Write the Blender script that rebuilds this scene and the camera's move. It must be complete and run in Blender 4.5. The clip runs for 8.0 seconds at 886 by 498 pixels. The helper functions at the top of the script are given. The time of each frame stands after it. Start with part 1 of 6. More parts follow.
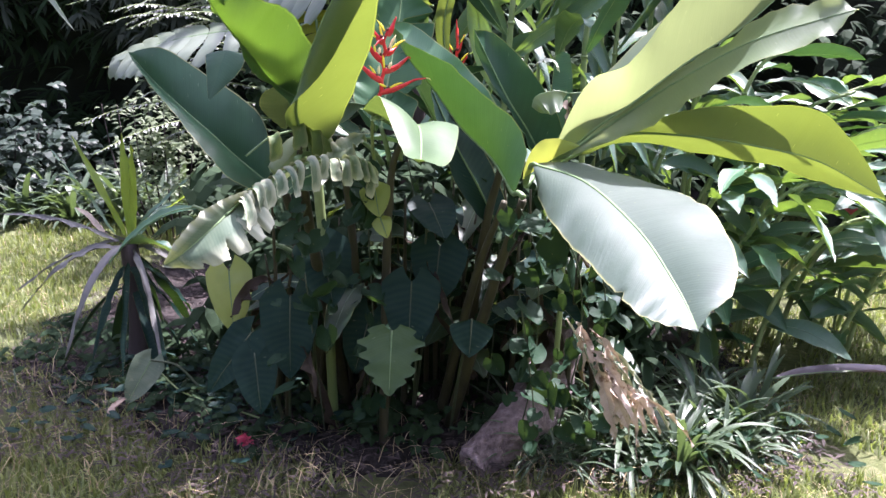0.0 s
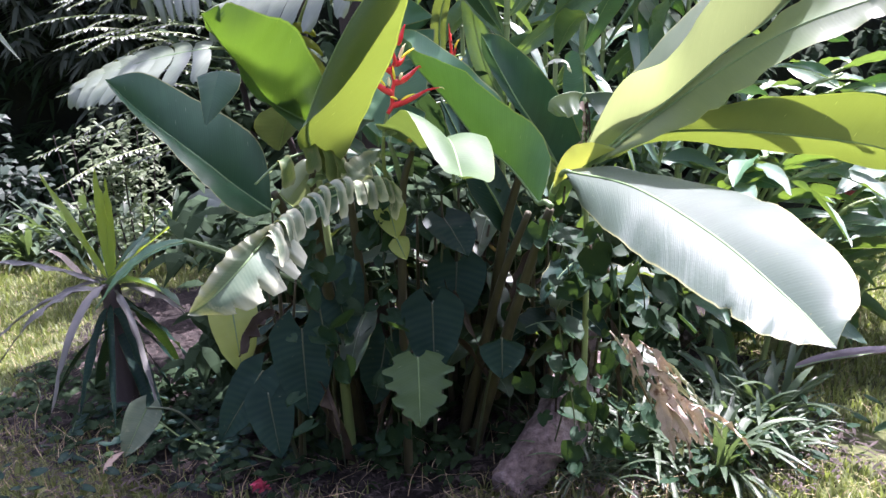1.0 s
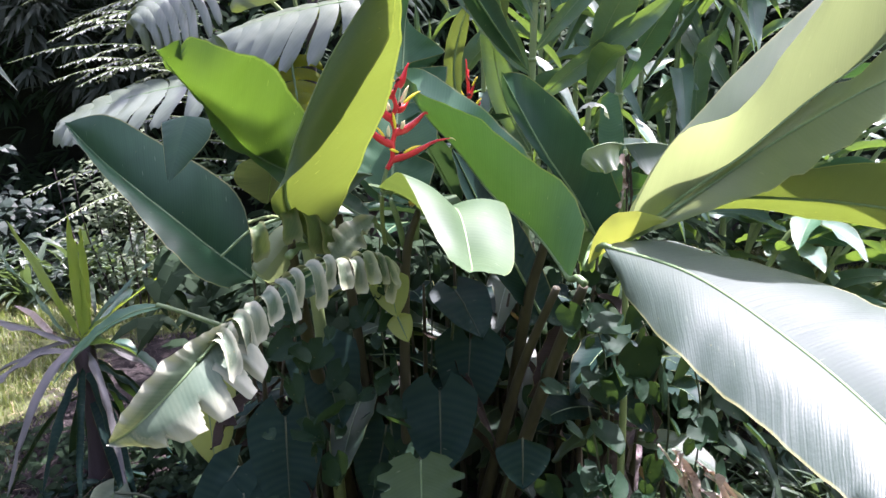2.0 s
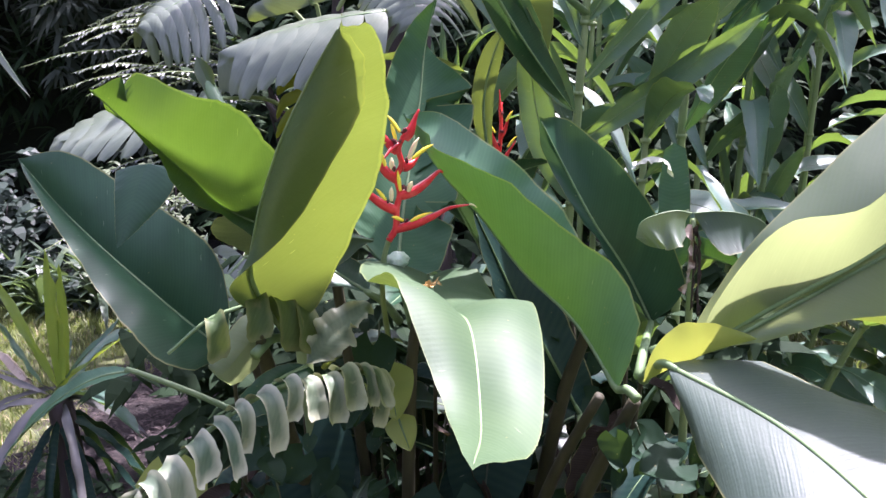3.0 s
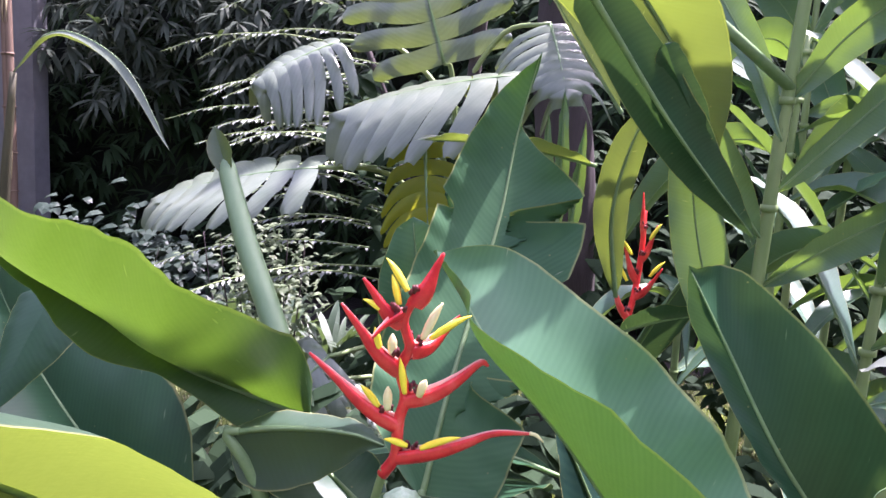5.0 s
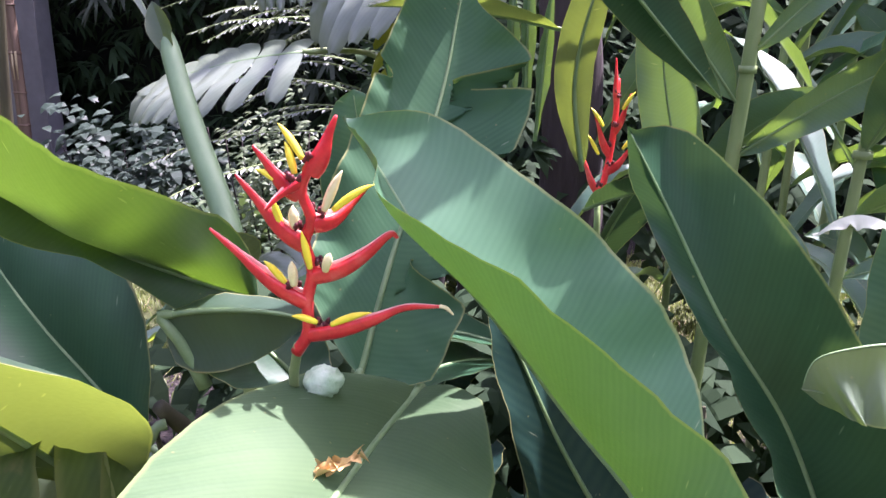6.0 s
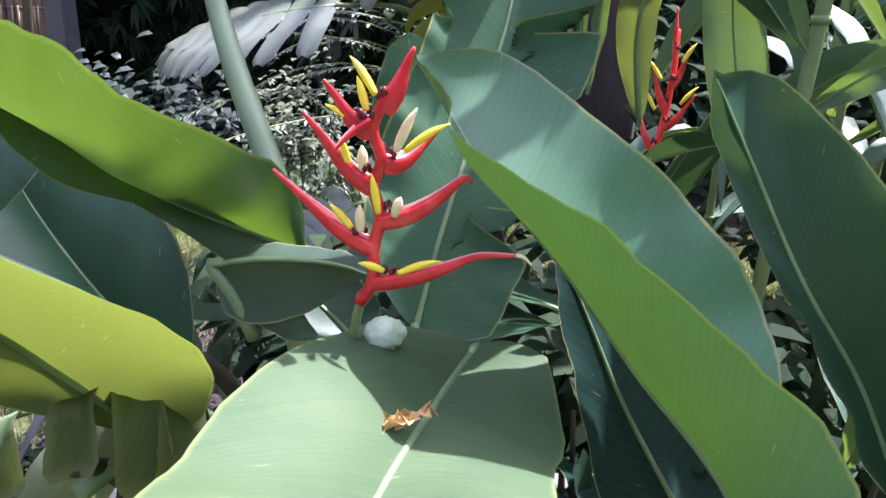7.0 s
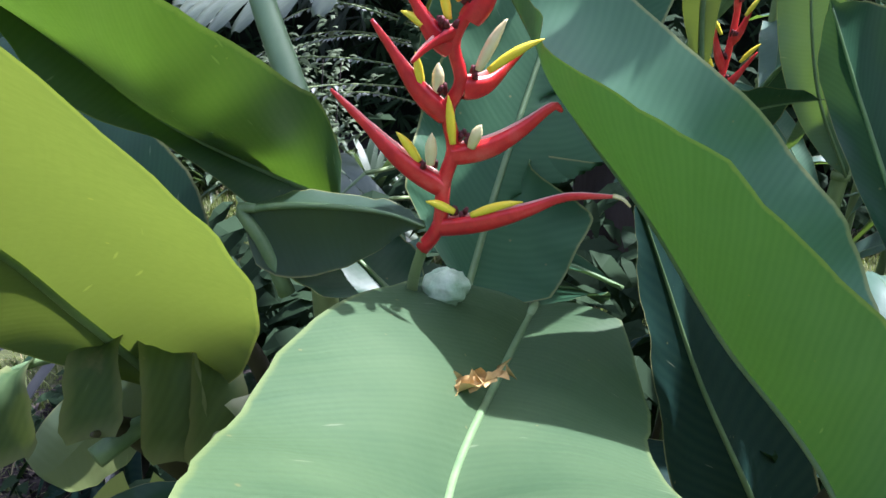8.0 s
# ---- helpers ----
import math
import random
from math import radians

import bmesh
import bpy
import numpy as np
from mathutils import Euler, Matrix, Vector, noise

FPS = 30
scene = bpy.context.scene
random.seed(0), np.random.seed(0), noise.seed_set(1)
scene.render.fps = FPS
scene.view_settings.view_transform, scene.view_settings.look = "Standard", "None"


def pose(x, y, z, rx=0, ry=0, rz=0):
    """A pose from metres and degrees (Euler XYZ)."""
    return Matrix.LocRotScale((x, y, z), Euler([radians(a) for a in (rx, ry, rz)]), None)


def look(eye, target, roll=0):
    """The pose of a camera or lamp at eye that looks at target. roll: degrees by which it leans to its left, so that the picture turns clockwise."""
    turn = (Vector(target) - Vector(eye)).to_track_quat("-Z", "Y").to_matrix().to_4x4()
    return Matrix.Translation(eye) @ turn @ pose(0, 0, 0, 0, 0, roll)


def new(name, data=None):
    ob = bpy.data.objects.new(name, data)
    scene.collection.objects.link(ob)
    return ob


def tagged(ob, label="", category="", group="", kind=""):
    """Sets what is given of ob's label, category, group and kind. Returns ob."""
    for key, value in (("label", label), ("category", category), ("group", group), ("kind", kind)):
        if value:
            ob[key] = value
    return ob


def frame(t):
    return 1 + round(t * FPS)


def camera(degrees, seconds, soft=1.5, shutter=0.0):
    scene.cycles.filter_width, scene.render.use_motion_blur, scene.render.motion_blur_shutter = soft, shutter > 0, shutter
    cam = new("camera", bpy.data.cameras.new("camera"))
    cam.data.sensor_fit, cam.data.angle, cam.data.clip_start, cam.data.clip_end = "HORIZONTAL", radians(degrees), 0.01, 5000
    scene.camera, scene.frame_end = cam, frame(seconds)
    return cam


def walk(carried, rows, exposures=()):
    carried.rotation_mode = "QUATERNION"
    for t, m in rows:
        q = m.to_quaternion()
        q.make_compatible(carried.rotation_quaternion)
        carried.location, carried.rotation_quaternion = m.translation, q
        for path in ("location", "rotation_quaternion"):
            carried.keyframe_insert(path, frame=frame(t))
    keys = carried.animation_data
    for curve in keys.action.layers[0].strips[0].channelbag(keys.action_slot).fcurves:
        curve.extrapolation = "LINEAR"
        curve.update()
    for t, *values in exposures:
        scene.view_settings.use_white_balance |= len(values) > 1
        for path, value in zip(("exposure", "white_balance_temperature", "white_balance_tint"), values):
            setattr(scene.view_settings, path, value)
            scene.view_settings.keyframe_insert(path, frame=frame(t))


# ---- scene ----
cam = camera(62.3, 8.0)
METRES, EYE, TILT, LEAN, TURN = 2.1, 1.43, -14.0, -1.0, 0.0
ROWS = [
    (0.0, 0.0, 0.0, 0.0, 0.0, 0.0, 0.0),
    (0.5, -0.0625, 0.0373, 0.0018, -2.22, -2.43, 3.55),
    (1.0, -0.0986, 0.0675, 0.0232, -3.61, 0.26, 4.41),
    (1.5, -0.0888, 0.1582, 0.0519, -1.97, 1.01, 3.54),
    (1.7, -0.0795, 0.1919, 0.0658, -1.99, 1.60, 3.44),
    (2.8, -0.0411, 0.3815, 0.1607, -0.04, 2.97, 3.37),
    (3.0, -0.0364, 0.4145, 0.1788, 1.11, 2.55, 1.33),
    (3.5, -0.02, 0.494, 0.2222, 2.68, 3.43, 1.06),
    (4.0, -0.0262, 0.5395, 0.2423, -0.35, 7.11, 2.48),
    (4.5, -0.02, 0.6139, 0.2576, 4.65, 8.43, -0.79),
    (5.0, 0.0152, 0.705, 0.2874, 13.68, 6.68, -5.18),
    (5.2, 0.0179, 0.7015, 0.2663, 13.61, 2.68, -5.82),
    (6.3, 0.0717, 0.7527, 0.2846, 16.65, -1.84, -2.92),
    (6.5, 0.0648, 0.7426, 0.2768, 16.86, -1.96, -2.65),
    (7.0, 0.0339, 0.7535, 0.2698, 17.09, -4.51, -4.72),
    (7.5, 0.0104, 0.7675, 0.2599, 17.48, -5.79, -6.26),
    (8.0, -0.0073, 0.7823, 0.2465, 16.69, -5.79, -6.49),
]
walk(cam, [(t, pose(0, 0, EYE, TILT, LEAN, TURN) @ pose(METRES * x, METRES * y, METRES * z, 90 + pitch, roll, yaw)) for t, x, y, z, yaw, pitch, roll in ROWS],
     exposures=[(0.0, 2.08, 5900, 34), (1.5, 2.03, 5900, 34), (3.0, 1.87, 5830, 40), (4.5, 2.12, 5850, 42), (5.2, 2.2, 5900, 42), (6.5, 2.15, 5830, 44), (7.5, 1.58, 5550, 28), (8.0, 1.44, 5480, 21)])

# ---- world and light ----
SUN_DIR = Vector((0.30, 0.27, 0.915)).normalized()
world = bpy.data.worlds.new("sky")
scene.world = world
world.use_nodes = True
wn = world.node_tree
sky = wn.nodes.new("ShaderNodeTexSky")
sky.sky_type, sky.sun_disc = "NISHITA", False
sky.sun_elevation = math.asin(SUN_DIR.z)
sky.sun_rotation = math.atan2(SUN_DIR.x, SUN_DIR.y)
sky.air_density, sky.dust_density = 1.0, 4.0
haze = wn.nodes.new("ShaderNodeHueSaturation")
haze.inputs["Saturation"].default_value = 0.55
wn.links.new(sky.outputs[0], haze.inputs["Color"])
wn.links.new(haze.outputs[0], wn.nodes["Background"].inputs[0])
wn.nodes["Background"].inputs[1].default_value = 0.14
sun = new("sun", bpy.data.lights.new("sun", "SUN"))
sun.data.energy, sun.data.angle, sun.data.color = 5.0, radians(0.8), (1.0, 0.95, 0.86)
sun.matrix_world = look(SUN_DIR * 20, (0, 0, 0))

# ---- materials ----


def material(name):
    m = bpy.data.materials.new(name)
    m.use_nodes = True
    return m, m.node_tree, m.node_tree.nodes["Principled BSDF"], m.node_tree.nodes["Material Output"]


def node(nt, kind, **inputs):
    n = nt.nodes.new(kind)
    for k, v in inputs.items():
        n.inputs[int(k[1:])].default_value = v
    return n


def maths(nt, op, a, b=0.0):
    n = nt.nodes.new("ShaderNodeMath")
    n.operation = op
    for i, v in enumerate((a, b)):
        if hasattr(v, "links"):
            nt.links.new(v, n.inputs[i])
        else:
            n.inputs[i].default_value = v
    return n.outputs[0]


def ramp(nt, fac, stops):
    n = nt.nodes.new("ShaderNodeValToRGB")
    while len(n.color_ramp.elements) < len(stops):
        n.color_ramp.elements.new(0.5)
    for e, (p, c) in zip(n.color_ramp.elements, stops):
        e.position, e.color = p, (*c, 1)
    nt.links.new(fac, n.inputs[0])
    return n.outputs[0]


def mixed(nt, fac, a, b, blend="MIX"):
    n = nt.nodes.new("ShaderNodeMix")
    n.data_type, n.blend_type = "RGBA", blend
    for i, v in ((0, fac), (6, a), (7, b)):
        if hasattr(v, "links"):
            nt.links.new(v, n.inputs[i])
        else:
            n.inputs[i].default_value = v if i == 0 else (*v, 1)
    return n.outputs[2]


def leaf_material(name, top_a, top_b, through_colour, rough=0.38, share=0.45, vein=0.0085, bump=0.16, blotch=None, ribs=True, sheen=0.0, gloss=0.9, edge=0.98, edge_colour=(0.34, 0.33, 0.12), edge_soft=0.018):
    """A living blade: glossy skin over a sheet that lets light through; u is metres from the midrib, v metres along it."""
    m, nt, bsdf, out = material(name)
    uv = nt.nodes.new("ShaderNodeUVMap")
    uv.uv_map = "UVMap"
    sep = nt.nodes.new("ShaderNodeSeparateXYZ")
    nt.links.new(uv.outputs[0], sep.inputs[0])
    tex = nt.nodes.new("ShaderNodeTexCoord")
    rnd = nt.nodes.new("ShaderNodeObjectInfo").outputs["Random"]
    big = node(nt, "ShaderNodeTexNoise", i2=9.0, i3=4.0)
    fine = node(nt, "ShaderNodeTexNoise", i2=160.0, i3=3.0)
    for n in (big, fine):
        nt.links.new(tex.outputs["Object"], n.inputs[0])
    au = maths(nt, "ABSOLUTE", sep.outputs[0])
    wob = maths(nt, "MULTIPLY", big.outputs[0], 0.02)
    ph = maths(nt, "ADD", maths(nt, "SUBTRACT", sep.outputs[1], maths(nt, "MULTIPLY", maths(nt, "POWER", au, 1.25), 0.9)), wob)
    veins = maths(nt, "SINE", maths(nt, "MULTIPLY", ph, 2 * math.pi / vein))
    pco = nt.nodes.new("ShaderNodeCombineXYZ")
    nt.links.new(maths(nt, "MULTIPLY", ph, 1 / (vein * 1.7)), pco.inputs[0])
    nt.links.new(maths(nt, "MULTIPLY", sep.outputs[0], 5.0), pco.inputs[1])
    nt.links.new(maths(nt, "MULTIPLY", rnd, 40.0), pco.inputs[2])
    bands = node(nt, "ShaderNodeTexNoise", i2=1.0, i3=3.0)
    nt.links.new(pco.outputs[0], bands.inputs[0])
    pleat = maths(nt, "MULTIPLY", maths(nt, "SUBTRACT", bands.outputs[0], 0.5), 4.0)
    lines = maths(nt, "ADD", maths(nt, "MULTIPLY", veins, 0.3), maths(nt, "MULTIPLY", pleat, 1.3))
    tone = maths(nt, "ADD", maths(nt, "MULTIPLY", maths(nt, "SUBTRACT", big.outputs[0], 0.28), 1.6), maths(nt, "ADD", maths(nt, "MULTIPLY", rnd, 0.3), maths(nt, "MULTIPLY", pleat, 0.16 if ribs else 0.0)))
    colour = mixed(nt, tone, top_a, top_b)
    colour = mixed(nt, maths(nt, "MULTIPLY", maths(nt, "ADD", veins, 1.0), 0.03 if ribs else 0.0), colour, tuple(min(1, c * 1.8 + 0.02) for c in top_b))
    spots = ramp(nt, node_spots(nt, tex), [(0.0, (1, 1, 1)), (0.035, (1, 1, 1)), (0.06, (0, 0, 0)), (1.0, (0, 0, 0))])
    colour = mixed(nt, maths(nt, "MULTIPLY", spots, 0.6), colour, (0.22, 0.2, 0.08))
    # pale scars that follow the side veins, and a thin yellow margin
    co = nt.nodes.new("ShaderNodeCombineXYZ")
    nt.links.new(maths(nt, "MULTIPLY", ph, 52.0), co.inputs[0])
    nt.links.new(maths(nt, "MULTIPLY", sep.outputs[0], 11.0), co.inputs[1])
    nt.links.new(maths(nt, "MULTIPLY", rnd, 40.0), co.inputs[2])
    scar = node(nt, "ShaderNodeTexVoronoi", i2=1.0)
    nt.links.new(co.outputs[0], scar.inputs[0])
    scars = ramp(nt, scar.outputs["Distance"], [(0.0, (1, 1, 1)), (0.035, (1, 1, 1)), (0.075, (0, 0, 0)), (1.0, (0, 0, 0))])
    colour = mixed(nt, maths(nt, "MULTIPLY", scars, 0.36 if ribs else 0.0), colour, (0.34, 0.38, 0.24))
    rim = nt.nodes.new("ShaderNodeUVMap")
    rim.uv_map = "Rim"
    rsep = nt.nodes.new("ShaderNodeSeparateXYZ")
    nt.links.new(rim.outputs[0], rsep.inputs[0])
    margin = ramp(nt, maths(nt, "ADD", rsep.outputs[0], maths(nt, "MULTIPLY", fine.outputs[0], 0.02)), [(0.0, (0, 0, 0)), (edge, (0, 0, 0)), (edge + edge_soft, (1, 1, 1)), (1.0, (1, 1, 1))])
    colour = mixed(nt, maths(nt, "MULTIPLY", margin, 0.6), colour, edge_colour)
    if blotch:
        patch = node(nt, "ShaderNodeTexNoise", i2=blotch[0], i3=5.0, i4=0.62)
        nt.links.new(tex.outputs["Object"], patch.inputs[0])
        mask = ramp(nt, patch.outputs[0], [(0.0, (0, 0, 0)), (blotch[1], (0, 0, 0)), (blotch[1] + 0.07, (1, 1, 1)), (1.0, (1, 1, 1))])
        colour = mixed(nt, mask, colour, blotch[2])
    nt.links.new(colour, bsdf.inputs["Base Color"])
    rr = maths(nt, "ADD", rough - 0.06, maths(nt, "MULTIPLY", fine.outputs[0], 0.14))
    nt.links.new(rr, bsdf.inputs["Roughness"])
    bsdf.inputs["Specular IOR Level"].default_value = gloss
    bsdf.inputs["Sheen Weight"].default_value = sheen
    bsdf.inputs["Sheen Roughness"].default_value = 0.55
    bsdf.inputs["Sheen Tint"].default_value = (0.9, 0.97, 1.0, 1)
    height = maths(nt, "ADD", maths(nt, "MULTIPLY", lines, 0.28 if ribs else 0.0), maths(nt, "MULTIPLY", fine.outputs[0], 0.5))
    bmp = node(nt, "ShaderNodeBump", i0=bump, i1=0.0012)
    nt.links.new(height, bmp.inputs[2 if bmp.inputs[2].name == "Height" else 3])
    nt.links.new(bmp.outputs[0], bsdf.inputs["Normal"])
    tl = nt.nodes.new("ShaderNodeBsdfTranslucent")
    tcol = mixed(nt, maths(nt, "MULTIPLY", big.outputs[0], 0.8), through_colour, tuple(c * 0.72 for c in through_colour))
    tcol = mixed(nt, maths(nt, "MULTIPLY", maths(nt, "ADD", veins, 1.0), 0.09 if ribs else 0.0), tcol, (0.25, 0.34, 0.02))
    nt.links.new(tcol, tl.inputs[0])
    nt.links.new(bmp.outputs[0], tl.inputs[1])
    mx = node(nt, "ShaderNodeMixShader", i0=share)
    nt.links.new(bsdf.outputs[0], mx.inputs[1])
    nt.links.new(tl.outputs[0], mx.inputs[2])
    nt.links.new(mx.outputs[0], out.inputs[0])
    return m


def node_spots(nt, tex):
    v = node(nt, "ShaderNodeTexVoronoi", i2=34.0)
    nt.links.new(tex.outputs["Object"], v.inputs[0])
    return v.outputs["Distance"]


def rough_material(name, a, b, scale, rough=0.85, bump=0.5, depth=0.01, c=None, detail=6.0, stretch=(1, 1, 1)):
    m, nt, bsdf, out = material(name)
    tex = nt.nodes.new("ShaderNodeTexCoord")
    mp = nt.nodes.new("ShaderNodeMapping")
    mp.inputs["Scale"].default_value = stretch
    nt.links.new(tex.outputs["Object"], mp.inputs[0])
    n1 = node(nt, "ShaderNodeTexNoise", i2=scale, i3=detail, i4=0.65)
    n2 = node(nt, "ShaderNodeTexNoise", i2=scale * 0.13, i3=3.0)
    for n in (n1, n2):
        nt.links.new(mp.outputs[0], n.inputs[0])
    mixv = maths(nt, "ADD", maths(nt, "MULTIPLY", n1.outputs[0], 0.6), maths(nt, "MULTIPLY", n2.outputs[0], 0.4))
    stops = [(0.32, a), (0.66, b)] if c is None else [(0.3, a), (0.52, b), (0.7, c)]
    nt.links.new(ramp(nt, mixv, stops), bsdf.inputs["Base Color"])
    bsdf.inputs["Roughness"].default_value = rough
    bmp = node(nt, "ShaderNodeBump", i0=bump, i1=depth)
    nt.links.new(n1.outputs[0], bmp.inputs[2 if bmp.inputs[2].name == "Height" else 3])
    nt.links.new(bmp.outputs[0], bsdf.inputs["Normal"])
    return m


def blade_material(name, a, b, through_colour, rough=0.45, share=0.35, spec=0.5):
    """Grass, straps and small leaves: colour varies from piece to piece."""
    m, nt, bsdf, out = material(name)
    geo = nt.nodes.new("ShaderNodeNewGeometry").outputs["Random Per Island"]
    rnd = nt.nodes.new("ShaderNodeObjectInfo").outputs["Random"]
    tex = nt.nodes.new("ShaderNodeTexCoord")
    nz = node(nt, "ShaderNodeTexNoise", i2=6.0, i3=3.0)
    nt.links.new(tex.outputs["Object"], nz.inputs[0])
    fac = maths(nt, "ADD", maths(nt, "MULTIPLY", maths(nt, "FRACT", maths(nt, "ADD", geo, rnd)), 0.65), maths(nt, "MULTIPLY", nz.outputs[0], 0.4))
    colour = mixed(nt, fac, a, b)
    nt.links.new(colour, bsdf.inputs["Base Color"])
    bsdf.inputs["Roughness"].default_value = rough
    bsdf.inputs["Specular IOR Level"].default_value = spec
    tl = nt.nodes.new("ShaderNodeBsdfTranslucent")
    tl.inputs[0].default_value = (*through_colour, 1)
    mx = node(nt, "ShaderNodeMixShader", i0=share)
    nt.links.new(bsdf.outputs[0], mx.inputs[1])
    nt.links.new(tl.outputs[0], mx.inputs[2])
    nt.links.new(mx.outputs[0], out.inputs[0])
    return m


LEAF = leaf_material("heliconia_leaf", (0.016, 0.042, 0.024), (0.034, 0.07, 0.042), (0.32, 0.44, 0.05), rough=0.5, share=0.205, gloss=0.6)
LEAF_LIME = leaf_material("lime_leaf", (0.018, 0.055, 0.022), (0.04, 0.092, 0.04), (0.19, 0.4, 0.025), rough=0.46, share=0.17, gloss=0.6)
# paler, greyer copy of the heliconia leaf: white glare put into the colour
LEAF_SHEEN = leaf_material("sheen_leaf", (0.033, 0.057, 0.045), (0.058, 0.088, 0.07), (0.3, 0.42, 0.08), rough=0.5, share=0.1, gloss=0.6, bump=0.4)
LEAF_YOUNG = leaf_material("young_pale_leaf", (0.06, 0.105, 0.055), (0.12, 0.17, 0.095), (0.46, 0.56, 0.22), rough=0.45, share=0.34, gloss=0.9, bump=0.2)
LEAF_MID = leaf_material("grown_leaf", (0.034, 0.1, 0.05), (0.068, 0.165, 0.085), (0.10, 0.28, 0.018), rough=0.46, share=0.1, gloss=0.5)
LEAF_FRONT = leaf_material("front_leaf", (0.042, 0.083, 0.039), (0.08, 0.13, 0.06), (0.26, 0.4, 0.06), rough=0.52, share=0.13, gloss=0.28, bump=0.25, edge_colour=(0.16, 0.2, 0.07))
LEAF_LOBED = leaf_material("lobed_leaf", (0.024, 0.078, 0.036), (0.055, 0.135, 0.062), (0.10, 0.28, 0.018), rough=0.5, share=0.1, gloss=0.22)
# deep green leaves; their shade is also put into colour and low share
LEAF_SHADED = leaf_material("shaded_leaf", (0.010, 0.042, 0.019), (0.024, 0.076, 0.036), (0.14, 0.3, 0.07), rough=0.42, share=0.07, gloss=0.36)
LEAF_TORN = leaf_material("torn_leaf", (0.05, 0.1, 0.062), (0.16, 0.2, 0.13), (0.28, 0.32, 0.12), rough=0.55, share=0.1, gloss=0.4, blotch=(16.0, 0.6, (0.26, 0.28, 0.18)), edge=0.45, edge_colour=(0.6, 0.6, 0.44), edge_soft=0.5)
LEAF_FADED = leaf_material("faded_leaf", (0.03, 0.07, 0.025), (0.1, 0.14, 0.045), (0.2, 0.26, 0.04), rough=0.6, share=0.15, gloss=0.3, blotch=(13.0, 0.6, (0.14, 0.14, 0.06)), edge=0.6, edge_colour=(0.2, 0.21, 0.09), edge_soft=0.35)
LEAF_GINGER = leaf_material("ginger_leaf", (0.03, 0.085, 0.055), (0.085, 0.16, 0.115), (0.28, 0.48, 0.05), rough=0.48, share=0.2, vein=0.006, gloss=0.6)
# dark teal of the taro, with the clump's inner shade put into the colour
LEAF_DARK = leaf_material("deep_shade_leaf", (0.005, 0.022, 0.019), (0.012, 0.038, 0.028), (0.05, 0.12, 0.02), rough=0.55, share=0.12, vein=0.02, bump=0.2, gloss=0.18)
LEAF_YELLOW = leaf_material("yellowing_leaf", (0.19, 0.28, 0.05), (0.32, 0.38, 0.09), (0.5, 0.55, 0.08), rough=0.5, share=0.35, vein=0.02, bump=0.2)
# grey base colours hold part of the sheen these leaves show
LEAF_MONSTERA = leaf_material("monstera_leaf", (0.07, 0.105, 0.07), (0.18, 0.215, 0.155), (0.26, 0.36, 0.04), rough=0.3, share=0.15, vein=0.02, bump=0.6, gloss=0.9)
LEAF_SPLIT_OLD = leaf_material("yellowing_split_leaf", (0.08, 0.13, 0.012), (0.2, 0.24, 0.02), (0.55, 0.55, 0.02), rough=0.5, share=0.5, vein=0.03, bump=0.3, gloss=0.4)
# vine green darkened: shade inside the clump is put into the colour
LEAF_VINE = leaf_material("vine_leaf", (0.008, 0.026, 0.014), (0.022, 0.052, 0.028), (0.10, 0.2, 0.03), rough=0.6, share=0.14, vein=0.012, bump=0.25, ribs=False, gloss=0.14)
LEAF_PALE = blade_material("pale_shrub_leaf", (0.08, 0.12, 0.065), (0.22, 0.27, 0.17), (0.18, 0.26, 0.08), spec=0.2)
DRY = leaf_material("dry_leaf", (0.3, 0.22, 0.17), (0.6, 0.51, 0.43), (0.3, 0.2, 0.12), rough=0.8, share=0.15, vein=0.006, bump=0.7, gloss=0.3, blotch=(22.0, 0.58, (0.15, 0.085, 0.06)))
LEAF_PALE_DRY = leaf_material("bleached_leaf", (0.4, 0.46, 0.34), (0.62, 0.64, 0.5), (0.4, 0.45, 0.2), rough=0.6, share=0.2, gloss=0.4)
DEAD = leaf_material("dead_leaf", (0.02, 0.015, 0.012), (0.07, 0.055, 0.045), (0.06, 0.035, 0.02), rough=0.9, share=0.15, vein=0.006, bump=0.6, gloss=0.2)
RIB = rough_material("midrib_green", (0.10, 0.18, 0.075), (0.2, 0.29, 0.13), 40, rough=0.5, bump=0.1, depth=0.001)
# darker copy of CANE: shade under the clump put into the stem colour
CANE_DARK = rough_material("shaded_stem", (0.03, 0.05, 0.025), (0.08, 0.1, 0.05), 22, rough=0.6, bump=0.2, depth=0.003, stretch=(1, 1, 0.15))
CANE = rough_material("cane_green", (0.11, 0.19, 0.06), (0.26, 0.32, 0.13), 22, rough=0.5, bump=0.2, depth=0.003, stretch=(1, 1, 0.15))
STALK = rough_material("stalk_brown_green", (0.02, 0.018, 0.01), (0.08, 0.075, 0.035), 16, rough=0.7, bump=0.35, depth=0.004, stretch=(1, 1, 0.12))
BARK = rough_material("log_bark", (0.05, 0.036, 0.036), (0.26, 0.2, 0.2), 30, rough=0.95, bump=1.0, depth=0.03, c=(0.52, 0.44, 0.46))
CULM = rough_material("bamboo_culm", (0.05, 0.03, 0.02), (0.2, 0.13, 0.09), 8, rough=0.75, bump=0.3, depth=0.004, stretch=(1, 1, 0.15))
TRUNK = rough_material("trunk_bark", (0.02, 0.016, 0.016), (0.07, 0.055, 0.055), 9, rough=0.95, bump=0.9, depth=0.02, stretch=(1, 1, 0.2))
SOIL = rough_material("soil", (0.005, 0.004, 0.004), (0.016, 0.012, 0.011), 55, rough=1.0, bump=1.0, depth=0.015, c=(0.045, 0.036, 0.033))
